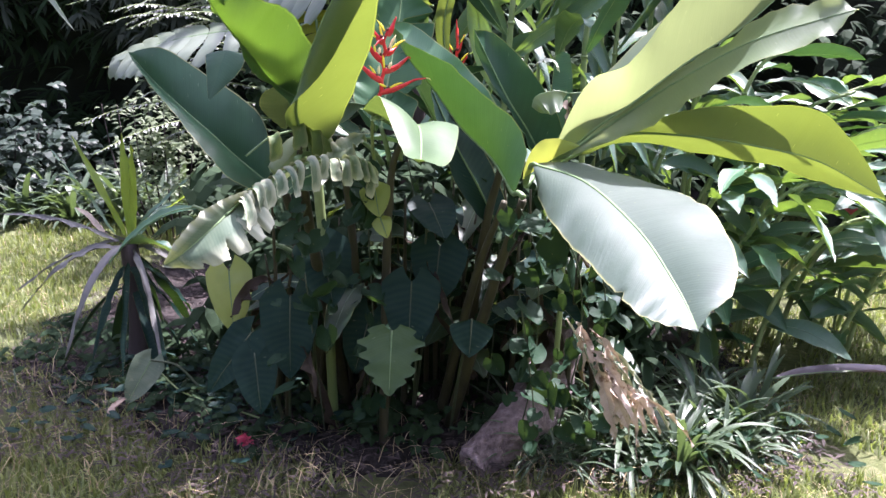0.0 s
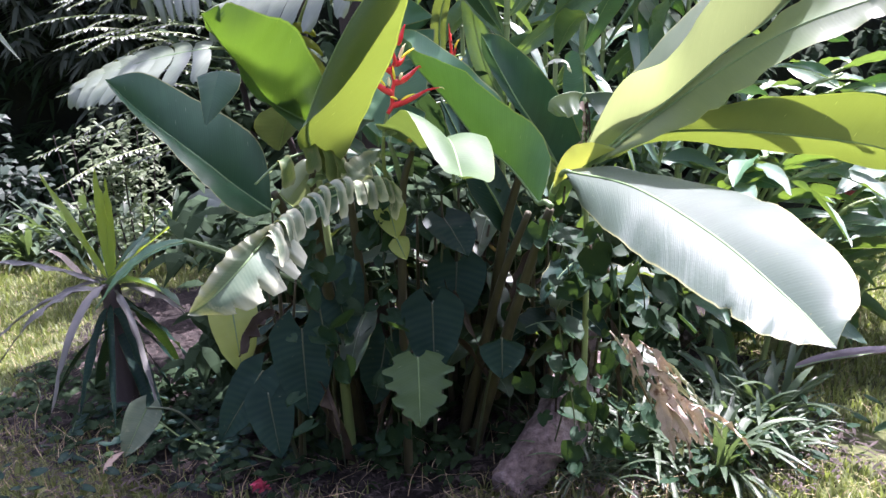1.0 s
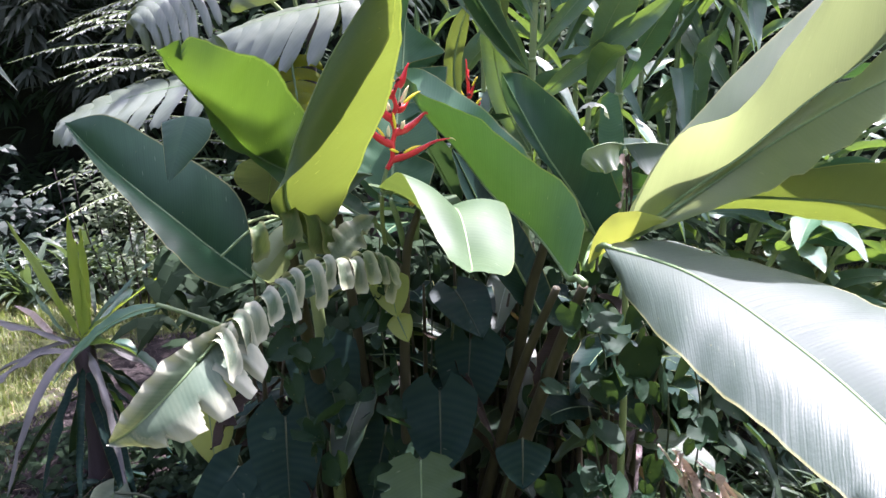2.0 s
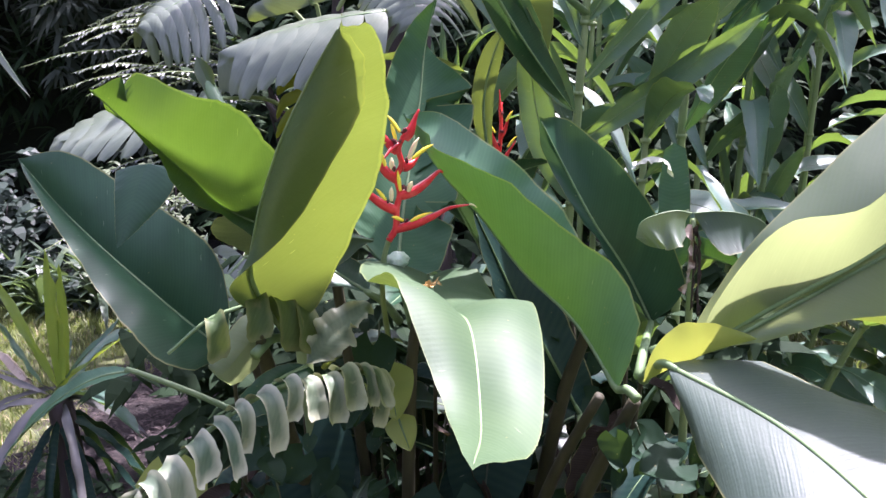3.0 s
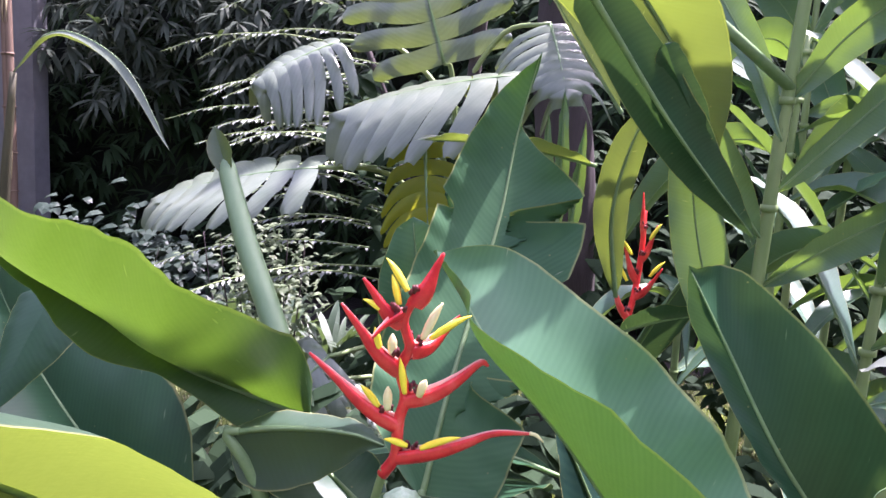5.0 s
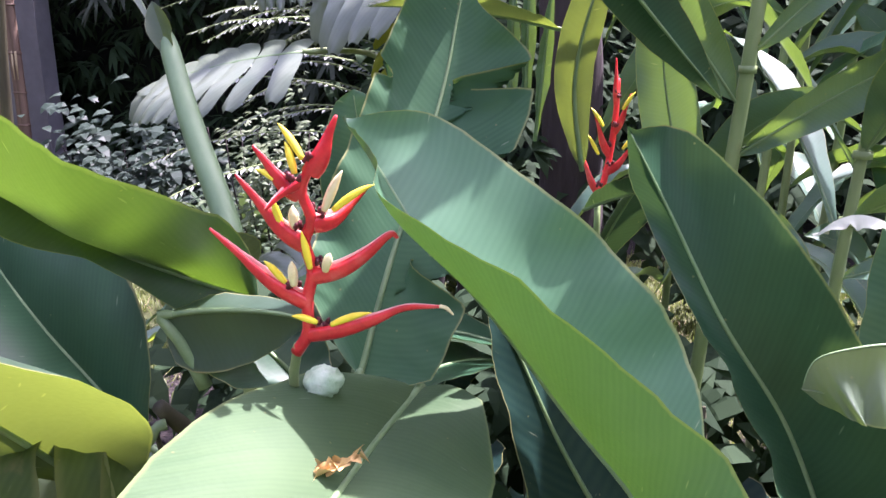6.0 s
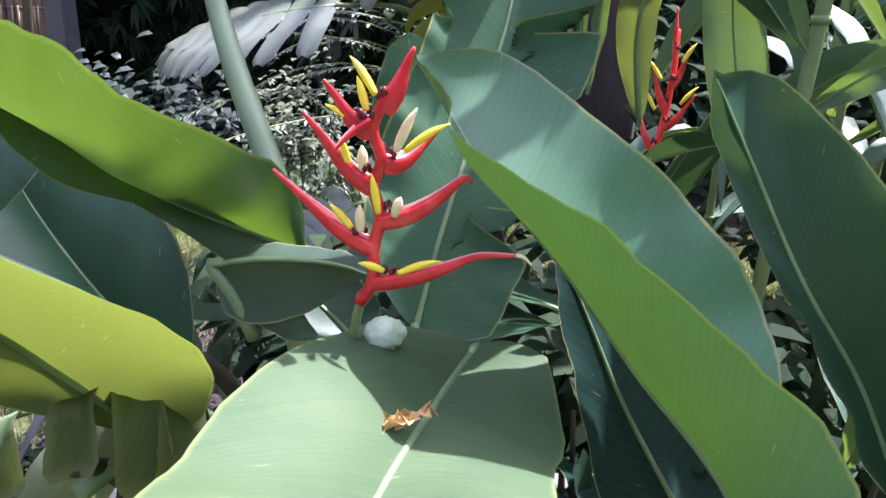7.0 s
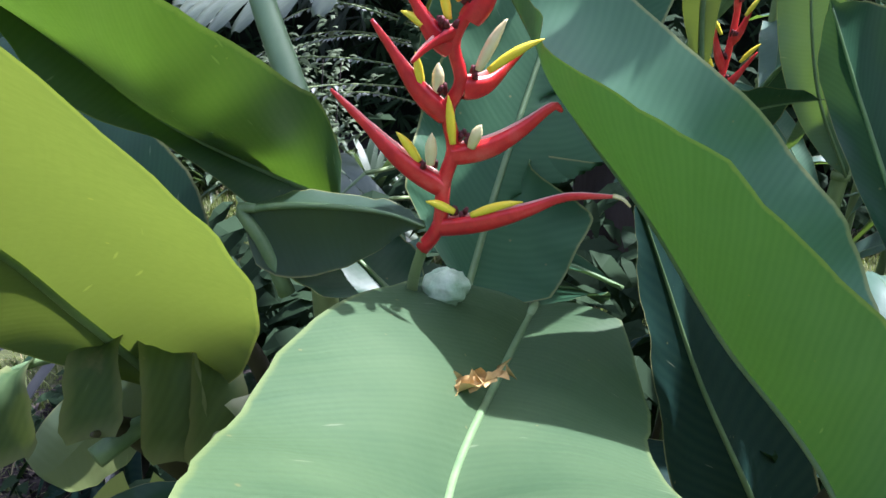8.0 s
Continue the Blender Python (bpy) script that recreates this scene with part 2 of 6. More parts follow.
TURF = rough_material("turf", (0.022, 0.024, 0.010), (0.06, 0.075, 0.02), 30, rough=0.95, bump=0.8, depth=0.01, c=(0.13, 0.125, 0.06))
GRASS = blade_material("grass_blades", (0.055, 0.095, 0.025), (0.24, 0.265, 0.1), (0.28, 0.36, 0.07))
STRAW = blade_material("straw", (0.22, 0.16, 0.08), (0.5, 0.42, 0.26), (0.3, 0.22, 0.1), rough=0.8, share=0.15)
STRAP = blade_material("strap_leaves", (0.02, 0.045, 0.024), (0.085, 0.125, 0.075), (0.15, 0.24, 0.06), rough=0.45, share=0.22)
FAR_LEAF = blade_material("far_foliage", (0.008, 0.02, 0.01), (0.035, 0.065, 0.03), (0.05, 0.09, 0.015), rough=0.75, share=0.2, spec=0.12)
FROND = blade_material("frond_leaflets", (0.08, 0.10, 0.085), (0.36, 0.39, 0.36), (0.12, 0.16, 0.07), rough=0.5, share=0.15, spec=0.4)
# near-black: the dark between hedge leaves is put into this colour
HEDGE_SHADE = rough_material("hedge_shade", (0.003, 0.005, 0.003), (0.012, 0.018, 0.009), 3, rough=1.0, bump=0.6, depth=0.1)
WALL = rough_material("grey_wall", (0.12, 0.12, 0.13), (0.2, 0.2, 0.215), 5, rough=0.9, bump=0.2, depth=0.004)
RED = rough_material("red_bract", (0.42, 0.006, 0.016), (0.74, 0.035, 0.035), 42, rough=0.28, bump=0.2, depth=0.002, c=(0.8, 0.15, 0.13))
LINING = rough_material("bract_lining", (0.78, 0.14, 0.17), (0.84, 0.42, 0.36), 26, rough=0.45, bump=0.1, depth=0.001, c=(0.86, 0.68, 0.5))
YELLOW = rough_material("yellow_floret", (0.88, 0.66, 0.015), (0.92, 0.8, 0.06), 60, rough=0.45, bump=0.1, depth=0.001)
CREAM = rough_material("cream_floret", (0.78, 0.62, 0.26), (0.86, 0.8, 0.5), 60, rough=0.5, bump=0.1, depth=0.001)
BALL = rough_material("pale_crumpled_leaf", (0.16, 0.34, 0.15), (0.55, 0.68, 0.48), 45, rough=0.55, bump=0.5, depth=0.004, c=(0.82, 0.86, 0.74))
DRIED = rough_material("dried_floret", (0.3, 0.17, 0.05), (0.6, 0.42, 0.16), 90, rough=0.8, bump=0.5, depth=0.002)
MAROON = rough_material("dark_floret_base", (0.05, 0.006, 0.01), (0.16, 0.02, 0.025), 80, rough=0.5, bump=0.3, depth=0.002)
PINK = rough_material("pink_petal", (0.55, 0.03, 0.09), (0.75, 0.14, 0.22), 30, rough=0.5, bump=0.2, depth=0.002)
LITTER = blade_material("leaf_litter", (0.010, 0.008, 0.008), (0.085, 0.065, 0.06), (0.04, 0.02, 0.01), rough=0.95, share=0.05)

# ---- builders ----


def spline(pts, n):
    """n + 1 places along a Catmull-Rom curve through pts, with equal steps of its parameter."""
    p = np.array(pts, float)
    p = np.vstack([2 * p[0] - p[1], p, 2 * p[-1] - p[-2]])
    out = []
    for s in np.linspace(0, len(pts) - 1, n + 1):
        i = min(int(s), len(pts) - 2)
        t, a, b, c, d = s - i, *p[i:i + 4]
        out.append(0.5 * (2 * b + (c - a) * t + (2 * a - 5 * b + 4 * c - d) * t * t + (3 * b - a - 3 * c + d) * t ** 3))
    return np.array(out)


def mesh_object(name, verts, faces, mat, parent=None, uvs=None, smooth=True, label="", rims=None):
    me = bpy.data.meshes.new(name)
    me.from_pydata([tuple(v) for v in verts], [], faces)
    me.materials.append(mat)
    if smooth:
        me.polygons.foreach_set("use_smooth", [True] * len(me.polygons))
    if uvs is not None:
        layer = me.uv_layers.new(name="UVMap")
        loops = np.empty(len(me.loops), int)
        me.loops.foreach_get("vertex_index", loops)
        layer.data.foreach_set("uv", np.array(uvs, float)[loops].ravel())
        if rims is not None:
            me.uv_layers.new(name="Rim").data.foreach_set("uv", np.array(rims, float)[loops].ravel())
    me.update()
    ob = new(name, me)
    if parent is not None:
        ob.parent = parent
    if label:
        tagged(ob, label)
    return ob


def tube_data(pts, radii, sides=8, close=True):
    p = np.array(pts, float)
    n = len(p)
    r = np.interp(np.linspace(0, 1, n), np.linspace(0, 1, len(radii)), radii)
    verts, faces = [], []
    side = None
    for i in range(n):
        t = p[min(i + 1, n - 1)] - p[max(i - 1, 0)]
        t = t / (np.linalg.norm(t) + 1e-9)
        if side is None:
            side = np.cross(t, (0.3, 0.9, 0.2) if abs(t[2]) > 0.7 else (0, 0, 1))
        side = side - t * (side @ t)
        side = side / (np.linalg.norm(side) + 1e-9)
        other = np.cross(t, side)
        for k in range(sides):
            a = 2 * math.pi * k / sides
            verts.append(p[i] + r[i] * (math.cos(a) * side + math.sin(a) * other))
    for i in range(n - 1):
        for k in range(sides):
            a, b = i * sides + k, i * sides + (k + 1) % sides
            faces.append((a, b, b + sides, a + sides))
    if close:
        faces.append(tuple(range(sides))[::-1])
        faces.append(tuple(range((n - 1) * sides, n * sides)))
    return verts, faces


def tube(name, pts, radii, mat, parent=None, sides=8, label="", steps=None):
    line = spline(pts, steps) if steps else pts
    v, f = tube_data(line, radii, sides)
    return mesh_object(name, v, f, mat, parent, label=label)


def offsets(mid, rows, up):
    """Vectors from the midrib to one side: width, turn about the midrib in degrees and lead along it."""
    m = np.array(mid, float)
    n = len(m)
    out = []
    for i in range(n):
        t = m[min(i + 1, n - 1)] - m[max(i - 1, 0)]
        t = t / np.linalg.norm(t)
        b = np.cross(t, up)
        b = b / np.linalg.norm(b)
        w, a, k = rows[i]
        out.append(w * (math.cos(radians(a)) * b + math.sin(radians(a)) * np.cross(b, t)) + k * t)
    return np.array(out)


leaf_count = [0]


def leaf(mid, left, right, up, name="leaf", parent=None, mat=None, wave=0.003, rib=True, rows=44, cols=8, label="", rib_mat=None, rib_r=0.0045, petiole=None, tears=()):
    """A blade swept along its midrib: each side has its width and its turn about the midrib; tears open it from the margin."""
    leaf_count[0] += 1
    seed = leaf_count[0] * 7.31
    line = spline(mid, rows)
    steps = np.linalg.norm(np.diff(line, axis=0), axis=1)
    along = np.concatenate([[0], np.cumsum(steps)])
    verts, uvs, rims, faces = [], [], [], []
    for side, spec, sign in (("left", left, -1), ("right", right, 1)):
        one = spline(offsets(mid, spec, up), rows)
        start = len(verts)
        rips = sorted((p, d, h) for sd, p, d, h in tears if sd == side)
        for i in range(rows + 1):
            s = i / rows
            t = line[min(i + 1, rows)] - line[max(i - 1, 0)]
            t = t / (np.linalg.norm(t) + 1e-9)
            nrm = np.cross(t, one[i])
            nrm = nrm / (np.linalg.norm(nrm) + 1e-9) * -sign
            taper = min(1.0, (s / 0.07) ** 0.5, ((1 - s) / 0.05) ** 0.6 if s < 1 else 0.0)
            width = np.linalg.norm(one[i])
            for c in range(cols + 1):
                u = c / cols
                q = one[i] * u + nrm * (-0.08 * width * math.sin(math.pi * u))
                jag = 1 + 0.02 * noise.noise((s * 22, seed, sign)) * u
                q = q * taper * jag
                if rips:
                    slant = s - 0.10 * u
                    for p, d, h in rips:
                        if u > 1 - d:
                            q = q - one[i] / (width + 1e-9) * width * 0.9 * (u - 1 + d) * math.exp(-((slant - p) / (h * (0.4 + 0.6 * (u - 1 + d) / d))) ** 4)
                    lobe = sum(slant > p for p, d, h in rips)
                    q = q + nrm * width * 0.22 * u * u * noise.noise((lobe * 3.7, seed, sign))
                ripple = wave * u * u * (noise.noise((s * 9, seed + sign, 1.0)) + 0.5 * noise.noise((s * 23, seed + sign, 4.0)))
                verts.append(line[i] + q + nrm * ripple * 2.0)
                uvs.append((sign * width * u, along[i]))
                rims.append((u, s))
        for i in range(rows):
            for c in range(cols):
                a = start + i * (cols + 1) + c
                quad = (a, a + 1, a + cols + 2, a + cols + 1)
                faces.append(quad if sign > 0 else quad[::-1])
    ob = mesh_object(name, verts, faces, mat, parent, uvs, label=label, rims=rims)
    if rib:
        mesh_rib = tube_data(line[:-1], [rib_r, rib_r * 0.65, rib_r * 0.2], 6)
        mesh_object("midrib", *mesh_rib, rib_mat or RIB, ob)
    if petiole is not None:
        tube("petiole", [petiole, (np.array(petiole) + line[0]) / 2 + np.array((0, 0, 0.01)), line[0], line[2]], [rib_r * 2.2, rib_r * 1.8, rib_r * 1.1], rib_mat or RIB, ob, 8, steps=8)
    return ob


def grown_leaf(base, way, length, width, droop=0.35, roll=0.0, fold=18, profile=(0.12, 0.72, 1.0, 0.72, 0.06), lead=0.08, **more):
    """A lance-shaped leaf that leaves its stem at base, along way, and bends under its weight."""
    d = np.array(way, float)
    d = d / np.linalg.norm(d)
    n = len(profile)
    mid = [np.array(base) + d * length * s + np.array((0, 0, -1)) * droop * length * s * s for s in np.linspace(0, 1, n)]
    ref = (0, 0, 1) if abs(d[2]) < 0.85 else (0.6, -0.8, 0)
    half = [width / 2 * w for w in profile]
    r = [(h, fold + roll, lead * h) for h in half]
    l = [(h, 180 - fold + roll, lead * h) for h in half]
    return leaf(mid, l, r, ref, **more)


def thing(name, place, label, category, group="", kind=""):
    e = new(name)
    e.empty_display_size = 0.05
    e.location = place
    tagged(e, label, category, group, kind)
    return e


def settle(e):
    """Once all parts stand, tie them to their Empty without moving them."""
    inv = Matrix.Translation(e.location).inverted()
    for c in e.children:
        c.matrix_parent_inverse = inv

# ---- ground ----


def soil_rise(x, y):
    """The planting bed is heaped a little round the clump."""
    d = math.hypot((x - 0.05) / 1.55, (y - 3.15) / 0.95)
    return 0.05 * max(0.0, 1 - d * d) + 0.012 * noise.noise((x * 3, y * 3, 0))


xs = np.concatenate([np.linspace(-60, -5, 8)[:-1], np.linspace(-5, 5, 90), np.linspace(5, 60, 8)[1:]])
ys = np.concatenate([np.linspace(-40, -1, 6)[:-1], np.linspace(-1, 9, 90), np.linspace(9, 70, 8)[1:]])
gv = [(x, y, 0.012 * noise.noise((x * 1.5, y * 1.5, 7)) if abs(x) < 6 and -2 < y < 10 else 0.0) for y in ys for x in xs]
gf = [(j * len(xs) + i, j * len(xs) + i + 1, (j + 1) * len(xs) + i + 1, (j + 1) * len(xs) + i) for j in range(len(ys) - 1) for i in range(len(xs) - 1)]
ground = mesh_object("ground", gv, gf, TURF)
tagged(ground, "uneven lawn turf with thin and bare patches", "lawn", kind="structure")


def in_bed(x, y, grow=0.0):
    e = 0.18 * noise.noise((x * 2.2, y * 2.2, 3)) + 0.16 * noise.noise((x * 6, y * 6, 9)) + 0.09 * noise.noise((x * 19, y * 19, 5))
    front = 2.62 + 0.10 * math.sin(x * 2.1) - 0.22 * math.exp(-((x + 0.1) / 0.7) ** 2)
    if x < -0.9:
        front += (-0.9 - x) * 0.42
    return -2.05 - grow < x + e < 1.3 + grow + 0.5 * max(0.0, y - 3.2) and front - grow + e < y < 4.55 + grow - 0.12 * abs(x) + (0.95 if x < -0.3 else 0.0)


bv, bf = [], []
nx, ny = 110, 96
for j in range(ny + 1):
    for i in range(nx + 1):
        x, y = -2.4 + 4.5 * i / nx, 2.1 + 3.6 * j / ny
        inside = in_bed(x, y)
        bv.append((x, y, (0.022 + max(0, soil_rise(x, y)) + 0.012 * noise.noise((x * 14, y * 14, 2))) if inside else -0.02))
for j in range(ny):
    for i in range(nx):
        a = j * (nx + 1) + i
        bf.append((a, a + 1, a + nx + 2, a + nx + 1))
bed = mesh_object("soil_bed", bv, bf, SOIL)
tagged(bed, "dark crumbly soil of the planting bed strewn with dry litter", "soil", kind="structure")
# a second bed along the hedge behind the lawn
bv2 = []
for j in range(21):
    for i in range(61):
        x, y = -9 + 18 * i / 60, 7.2 + 5 * j / 20
        bv2.append((x, y, -0.03 if j == 0 else 0.03 + 0.03 * noise.noise((x * 3, y * 3, 5))))
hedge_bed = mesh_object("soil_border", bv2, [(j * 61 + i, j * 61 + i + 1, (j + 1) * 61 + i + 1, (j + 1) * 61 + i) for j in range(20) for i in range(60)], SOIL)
tagged(hedge_bed, "bare dark soil under the far shrubs", "soil", kind="structure")


def blades(name, spots, mat, lengths, widths, label, category, lean=0.6, seed=1, bends=2):
    """Many narrow blades in one mesh, each bent over."""
    rg = np.random.RandomState(seed)
    verts, faces = [], []
    for x, y, z in spots:
        a, L, w = rg.uniform(0, 2 * math.pi), rg.uniform(*lengths), rg.uniform(*widths)
        dx, dy, le = math.cos(a), math.sin(a), rg.uniform(0.15, lean)
        k = len(verts)
        for s in np.linspace(0, 1, bends + 1)[:-1]:
            h = L * (s - 0.35 * le * s * s)
            o = L * le * s * s
            ww = w * (1 - 0.45 * s)
            verts += [(x + dx * o - dy * ww, y + dy * o + dx * ww, z + h), (x + dx * o + dy * ww, y + dy * o - dx * ww, z + h)]
        verts.append((x + dx * L * le, y + dy * L * le, z + L * (1 - 0.35 * le)))
        for b in range(bends - 1):
            faces.append((k + 2 * b, k + 2 * b + 1, k + 2 * b + 3, k + 2 * b + 2))
        faces.append((k + 2 * bends - 2, k + 2 * bends - 1, k + 2 * bends))
    ob = mesh_object(name, verts, faces, mat)
    return tagged(ob, label, category, kind="stuff")


rg = np.random.RandomState(4)
spots = []
while len(spots) < 72000:
    x, y = rg.uniform(-3.6, 3.6), 1.2 + 6.3 * rg.uniform() ** 1.35
    near = in_bed(x, y, 0.22)
    if in_bed(x, y, -0.16) or (near and rg.uniform() < 0.3) or noise.noise((x * 2.6, y * 2.6, 20)) < -0.3 + rg.uniform(-0.15, 0.15) or abs(x) > 0.75 * y + 0.5:
        continue
    spots.append((x, y, 0.0))
spots_near = list(spots)
blades("lawn_grass", spots, GRASS, (0.03, 0.1), (0.002, 0.0055), "short coarse lawn grass, yellow-green with dry stems", "grass", lean=0.95, seed=2)
spots = [(rg.uniform(-5.5, 4), rg.uniform(4.4, 8.2), 0.0) for _ in range(9000)]
blades("far_lawn_grass", [s for s in spots if not in_bed(s[0], s[1])], GRASS, (0.03, 0.07), (0.003, 0.006), "sunlit yellow-green lawn grass beyond the clump", "grass", lean=0.9, seed=5)
straw = [(x + rg.uniform(-0.02, 0.02), y + rg.uniform(-0.02, 0.02), 0.004) for x, y, z in spots_near[::9]]
blades("dry_straw", straw, STRAW, (0.04, 0.1), (0.0012, 0.0028), "pale dry straw lying in the lawn", "straw", lean=2.2, seed=8)
edge = []
while len(edge) < 450:
    x, y = rg.uniform(-1.9, 1.3), rg.uniform(1.9, 3.4)
    if in_bed(x, y, 0.4) and not in_bed(x, y, -0.25):
        edge.append((x, y, 0.03 + max(0, soil_rise(x, y))))
blades("dry_stems", edge, STRAW, (0.05, 0.16), (0.001, 0.0026), "thin dry stems strewn along the bed's edge", "straw", lean=2.6, seed=18)
# litter on the soil
lv, lf = [], []
for _ in range(17000):
    x, y = rg.uniform(-2.1, 1.5), rg.uniform(1.9, 5.2)
    if not in_bed(x, y, 0.42):
        continue
    z = 0.04 + max(0, soil_rise(x, y)) + rg.uniform(0, 0.012)
    a, L, w = rg.uniform(0, 6.28), rg.uniform(0.008, 0.04), rg.uniform(0.002, 0.007)
    c, s, tilt = math.cos(a), math.sin(a), rg.uniform(-0.3, 0.3)
    k = len(lv)
    for u, v in ((-1, 0), (0, 1), (1, 0), (0, -1)):
        lv.append((x + c * u * L - s * v * w, y + s * u * L + c * v * w, z + tilt * u * L * 0.5 + 0.004 * abs(v)))
    lf += [(k, k + 1, k + 3), (k + 1, k + 2, k + 3)]
tagged(mesh_object("leaf_litter", lv, lf, LITTER), "dry brown and grey leaf scraps lying on the soil", "leaf litter", kind="stuff")

# ---- the heliconia clump: three shoots ----
shoot_right = thing("heliconia_plant", (0.04, 2.67, 0.02), "tall heliconia with broad arching paddle leaves, some folded and torn", "heliconia", "heliconia clump")
shoot_left = thing("heliconia_plant", (-0.36, 2.78, 0.02), "heliconia with lime backlit leaves and one torn drooping leaf", "heliconia", "heliconia clump")
shoot_flower = thing("heliconia_plant", (-0.2, 2.5, 0.02), "flowering heliconia with a red and yellow zigzag flower spike", "heliconia", "heliconia clump")
tube("stalk", [(0.04, 2.67, 0.0), (0.12, 2.52, 0.4), (0.2, 2.33, 0.8), (0.25, 2.2, 1.04)], [0.026, 0.022, 0.016, 0.012], STALK, shoot_right, 10, "brown-green stalk wrapped in dry sheaths", 24)
tube("stalk", [(0.0, 2.72, 0.0), (0.06, 2.6, 0.35), (0.13, 2.42, 0.75), (0.2, 2.27, 1.02)], [0.022, 0.019, 0.014, 0.01], STALK, shoot_right, 10, steps=22)
tube("stalk", [(0.1, 2.78, 0.0), (0.13, 2.68, 0.5), (0.16, 2.5, 0.9), (0.2, 2.4, 1.12)], [0.02, 0.018, 0.012], STALK, shoot_right, 10, steps=18)
tube("stalk", [(-0.36, 2.78, 0.0), (-0.4, 2.65, 0.4), (-0.43, 2.4, 0.85), (-0.42, 2.18, 1.14), (-0.4, 2.1, 1.2)], [0.024, 0.021, 0.016, 0.002], STALK, shoot_left, 10, steps=24)
tube("stalk", [(-0.46, 2.85, 0.0), (-0.5, 2.75, 0.5), (-0.55, 2.6, 0.95), (-0.58, 2.53, 1.08)], [0.02, 0.017, 0.012], STALK, shoot_left, 10, steps=20)
tube("stalk", [(-0.3, 2.82, 0.0), (-0.32, 2.74, 0.6), (-0.35, 2.62, 1.1), (-0.36, 2.55, 1.26)], [0.018, 0.015, 0.01], STALK, shoot_left, 10, steps=20)
tube("stalk", [(-0.2, 2.5, 0.0), (-0.19, 2.47, 0.6), (-0.17, 2.45, 1.05), (-0.13, 2.45, 1.2)], [0.018, 0.015, 0.009], STALK, shoot_flower, 10, steps=20)
shoot_back = thing("heliconia_plant", (0.06, 3.05, 0.02), "slender heliconia with a narrow red flower spike deeper in the clump", "heliconia", "heliconia clump")


# leaves of the shoots
leaf(
    mid=[(-0.386, 2.204, 1.166), (-0.414, 2.116, 1.289), (-0.374, 2.005, 1.394), (-0.288, 1.808, 1.524), (-0.217, 1.662, 1.604), (-0.168, 1.543, 1.643)],
    left=[(0.007, -119, 0.04), (0.05, -155, 0.041), (0.065, 145, 0.112), (0.074, 140, 0.189), (0.038, 135, 0.103), (0.003, 175, 0.005)],
    right=[(0.046, 83, 0.01), (0.144, 78, 0.012), (0.144, 86, 0.177), (0.101, 82, 0.122), (0.047, 69, 0.077), (0.003, 107, 0.001)],
    up=(1, 0, 0), name='leaf', parent=shoot_left, mat=LEAF, rows=60, cols=10, wave=0.0025, label='upright backlit lime leaf with one half folded over', petiole=(-0.42, 2.12, 1.16))
leaf(
    mid=[(0.221, 2.221, 1.054), (0.162, 2.346, 1.145), (0.062, 2.390, 1.239), (-0.022, 2.372, 1.352), (-0.095, 2.356, 1.437), (-0.143, 2.358, 1.505), (-0.173, 2.336, 1.557)],
    left=[(0.094, 37, -0.003), (0.163, 37, -0.014), (0.165, 43, 0.032), (0.137, 52, 0.067), (0.091, 70, 0.051), (0.04, 67, 0.022), (0.003, 67, 0.0)],
    right=[(0.034, 8, 0.031), (0.074, -22, 0.022), (0.148, -28, -0.026), (0.153, -30, -0.04), (0.128, -33, -0.013), (0.083, -38, 0.013), (0.003, -38, 0.0)],
    up=(0, -1, 0), name='leaf', parent=shoot_right, mat=LEAF_MID, wave=0.006, label='green leaf with a rolled lime margin', petiole=(0.25, 2.18, 1.05))
leaf(
    mid=[(-0.164, 2.500, 2.039), (-0.097, 2.553, 1.988), (-0.023, 2.606, 1.935), (0.041, 2.658, 1.866), (0.103, 2.696, 1.772), (0.145, 2.715, 1.686)],
    left=[(0.026, -1, -0.005), (0.086, -22, -0.023), (0.093, -21, -0.008), (0.081, -12, 0.022), (0.05, -19, 0.034), (0.003, 2, -0.0)],
    right=[(0.029, 120, 0.002), (0.091, 133, -0.001), (0.099, 133, 0.026), (0.082, 145, 0.032), (0.051, 153, 0.011), (0.004, -176, -0.0)],
    up=(0, -1, 0), name='leaf', parent=shoot_back, mat=LEAF, wave=0.006, rows=30, label='broad backlit lime leaf hanging from above', petiole=(0.27, 2.93, 1.8))
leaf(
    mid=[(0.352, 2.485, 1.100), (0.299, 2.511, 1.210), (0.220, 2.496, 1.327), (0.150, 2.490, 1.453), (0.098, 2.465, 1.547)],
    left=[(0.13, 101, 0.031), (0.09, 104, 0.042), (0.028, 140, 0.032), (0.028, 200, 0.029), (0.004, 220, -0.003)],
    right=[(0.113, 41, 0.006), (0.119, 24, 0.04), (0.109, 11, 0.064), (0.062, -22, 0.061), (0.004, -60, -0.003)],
    up=(0, -1, 0), name='leaf', parent=shoot_right, mat=LEAF_SHADED, wave=0.004, label='dark green folded leaf', petiole=(0.26, 2.22, 1.08))
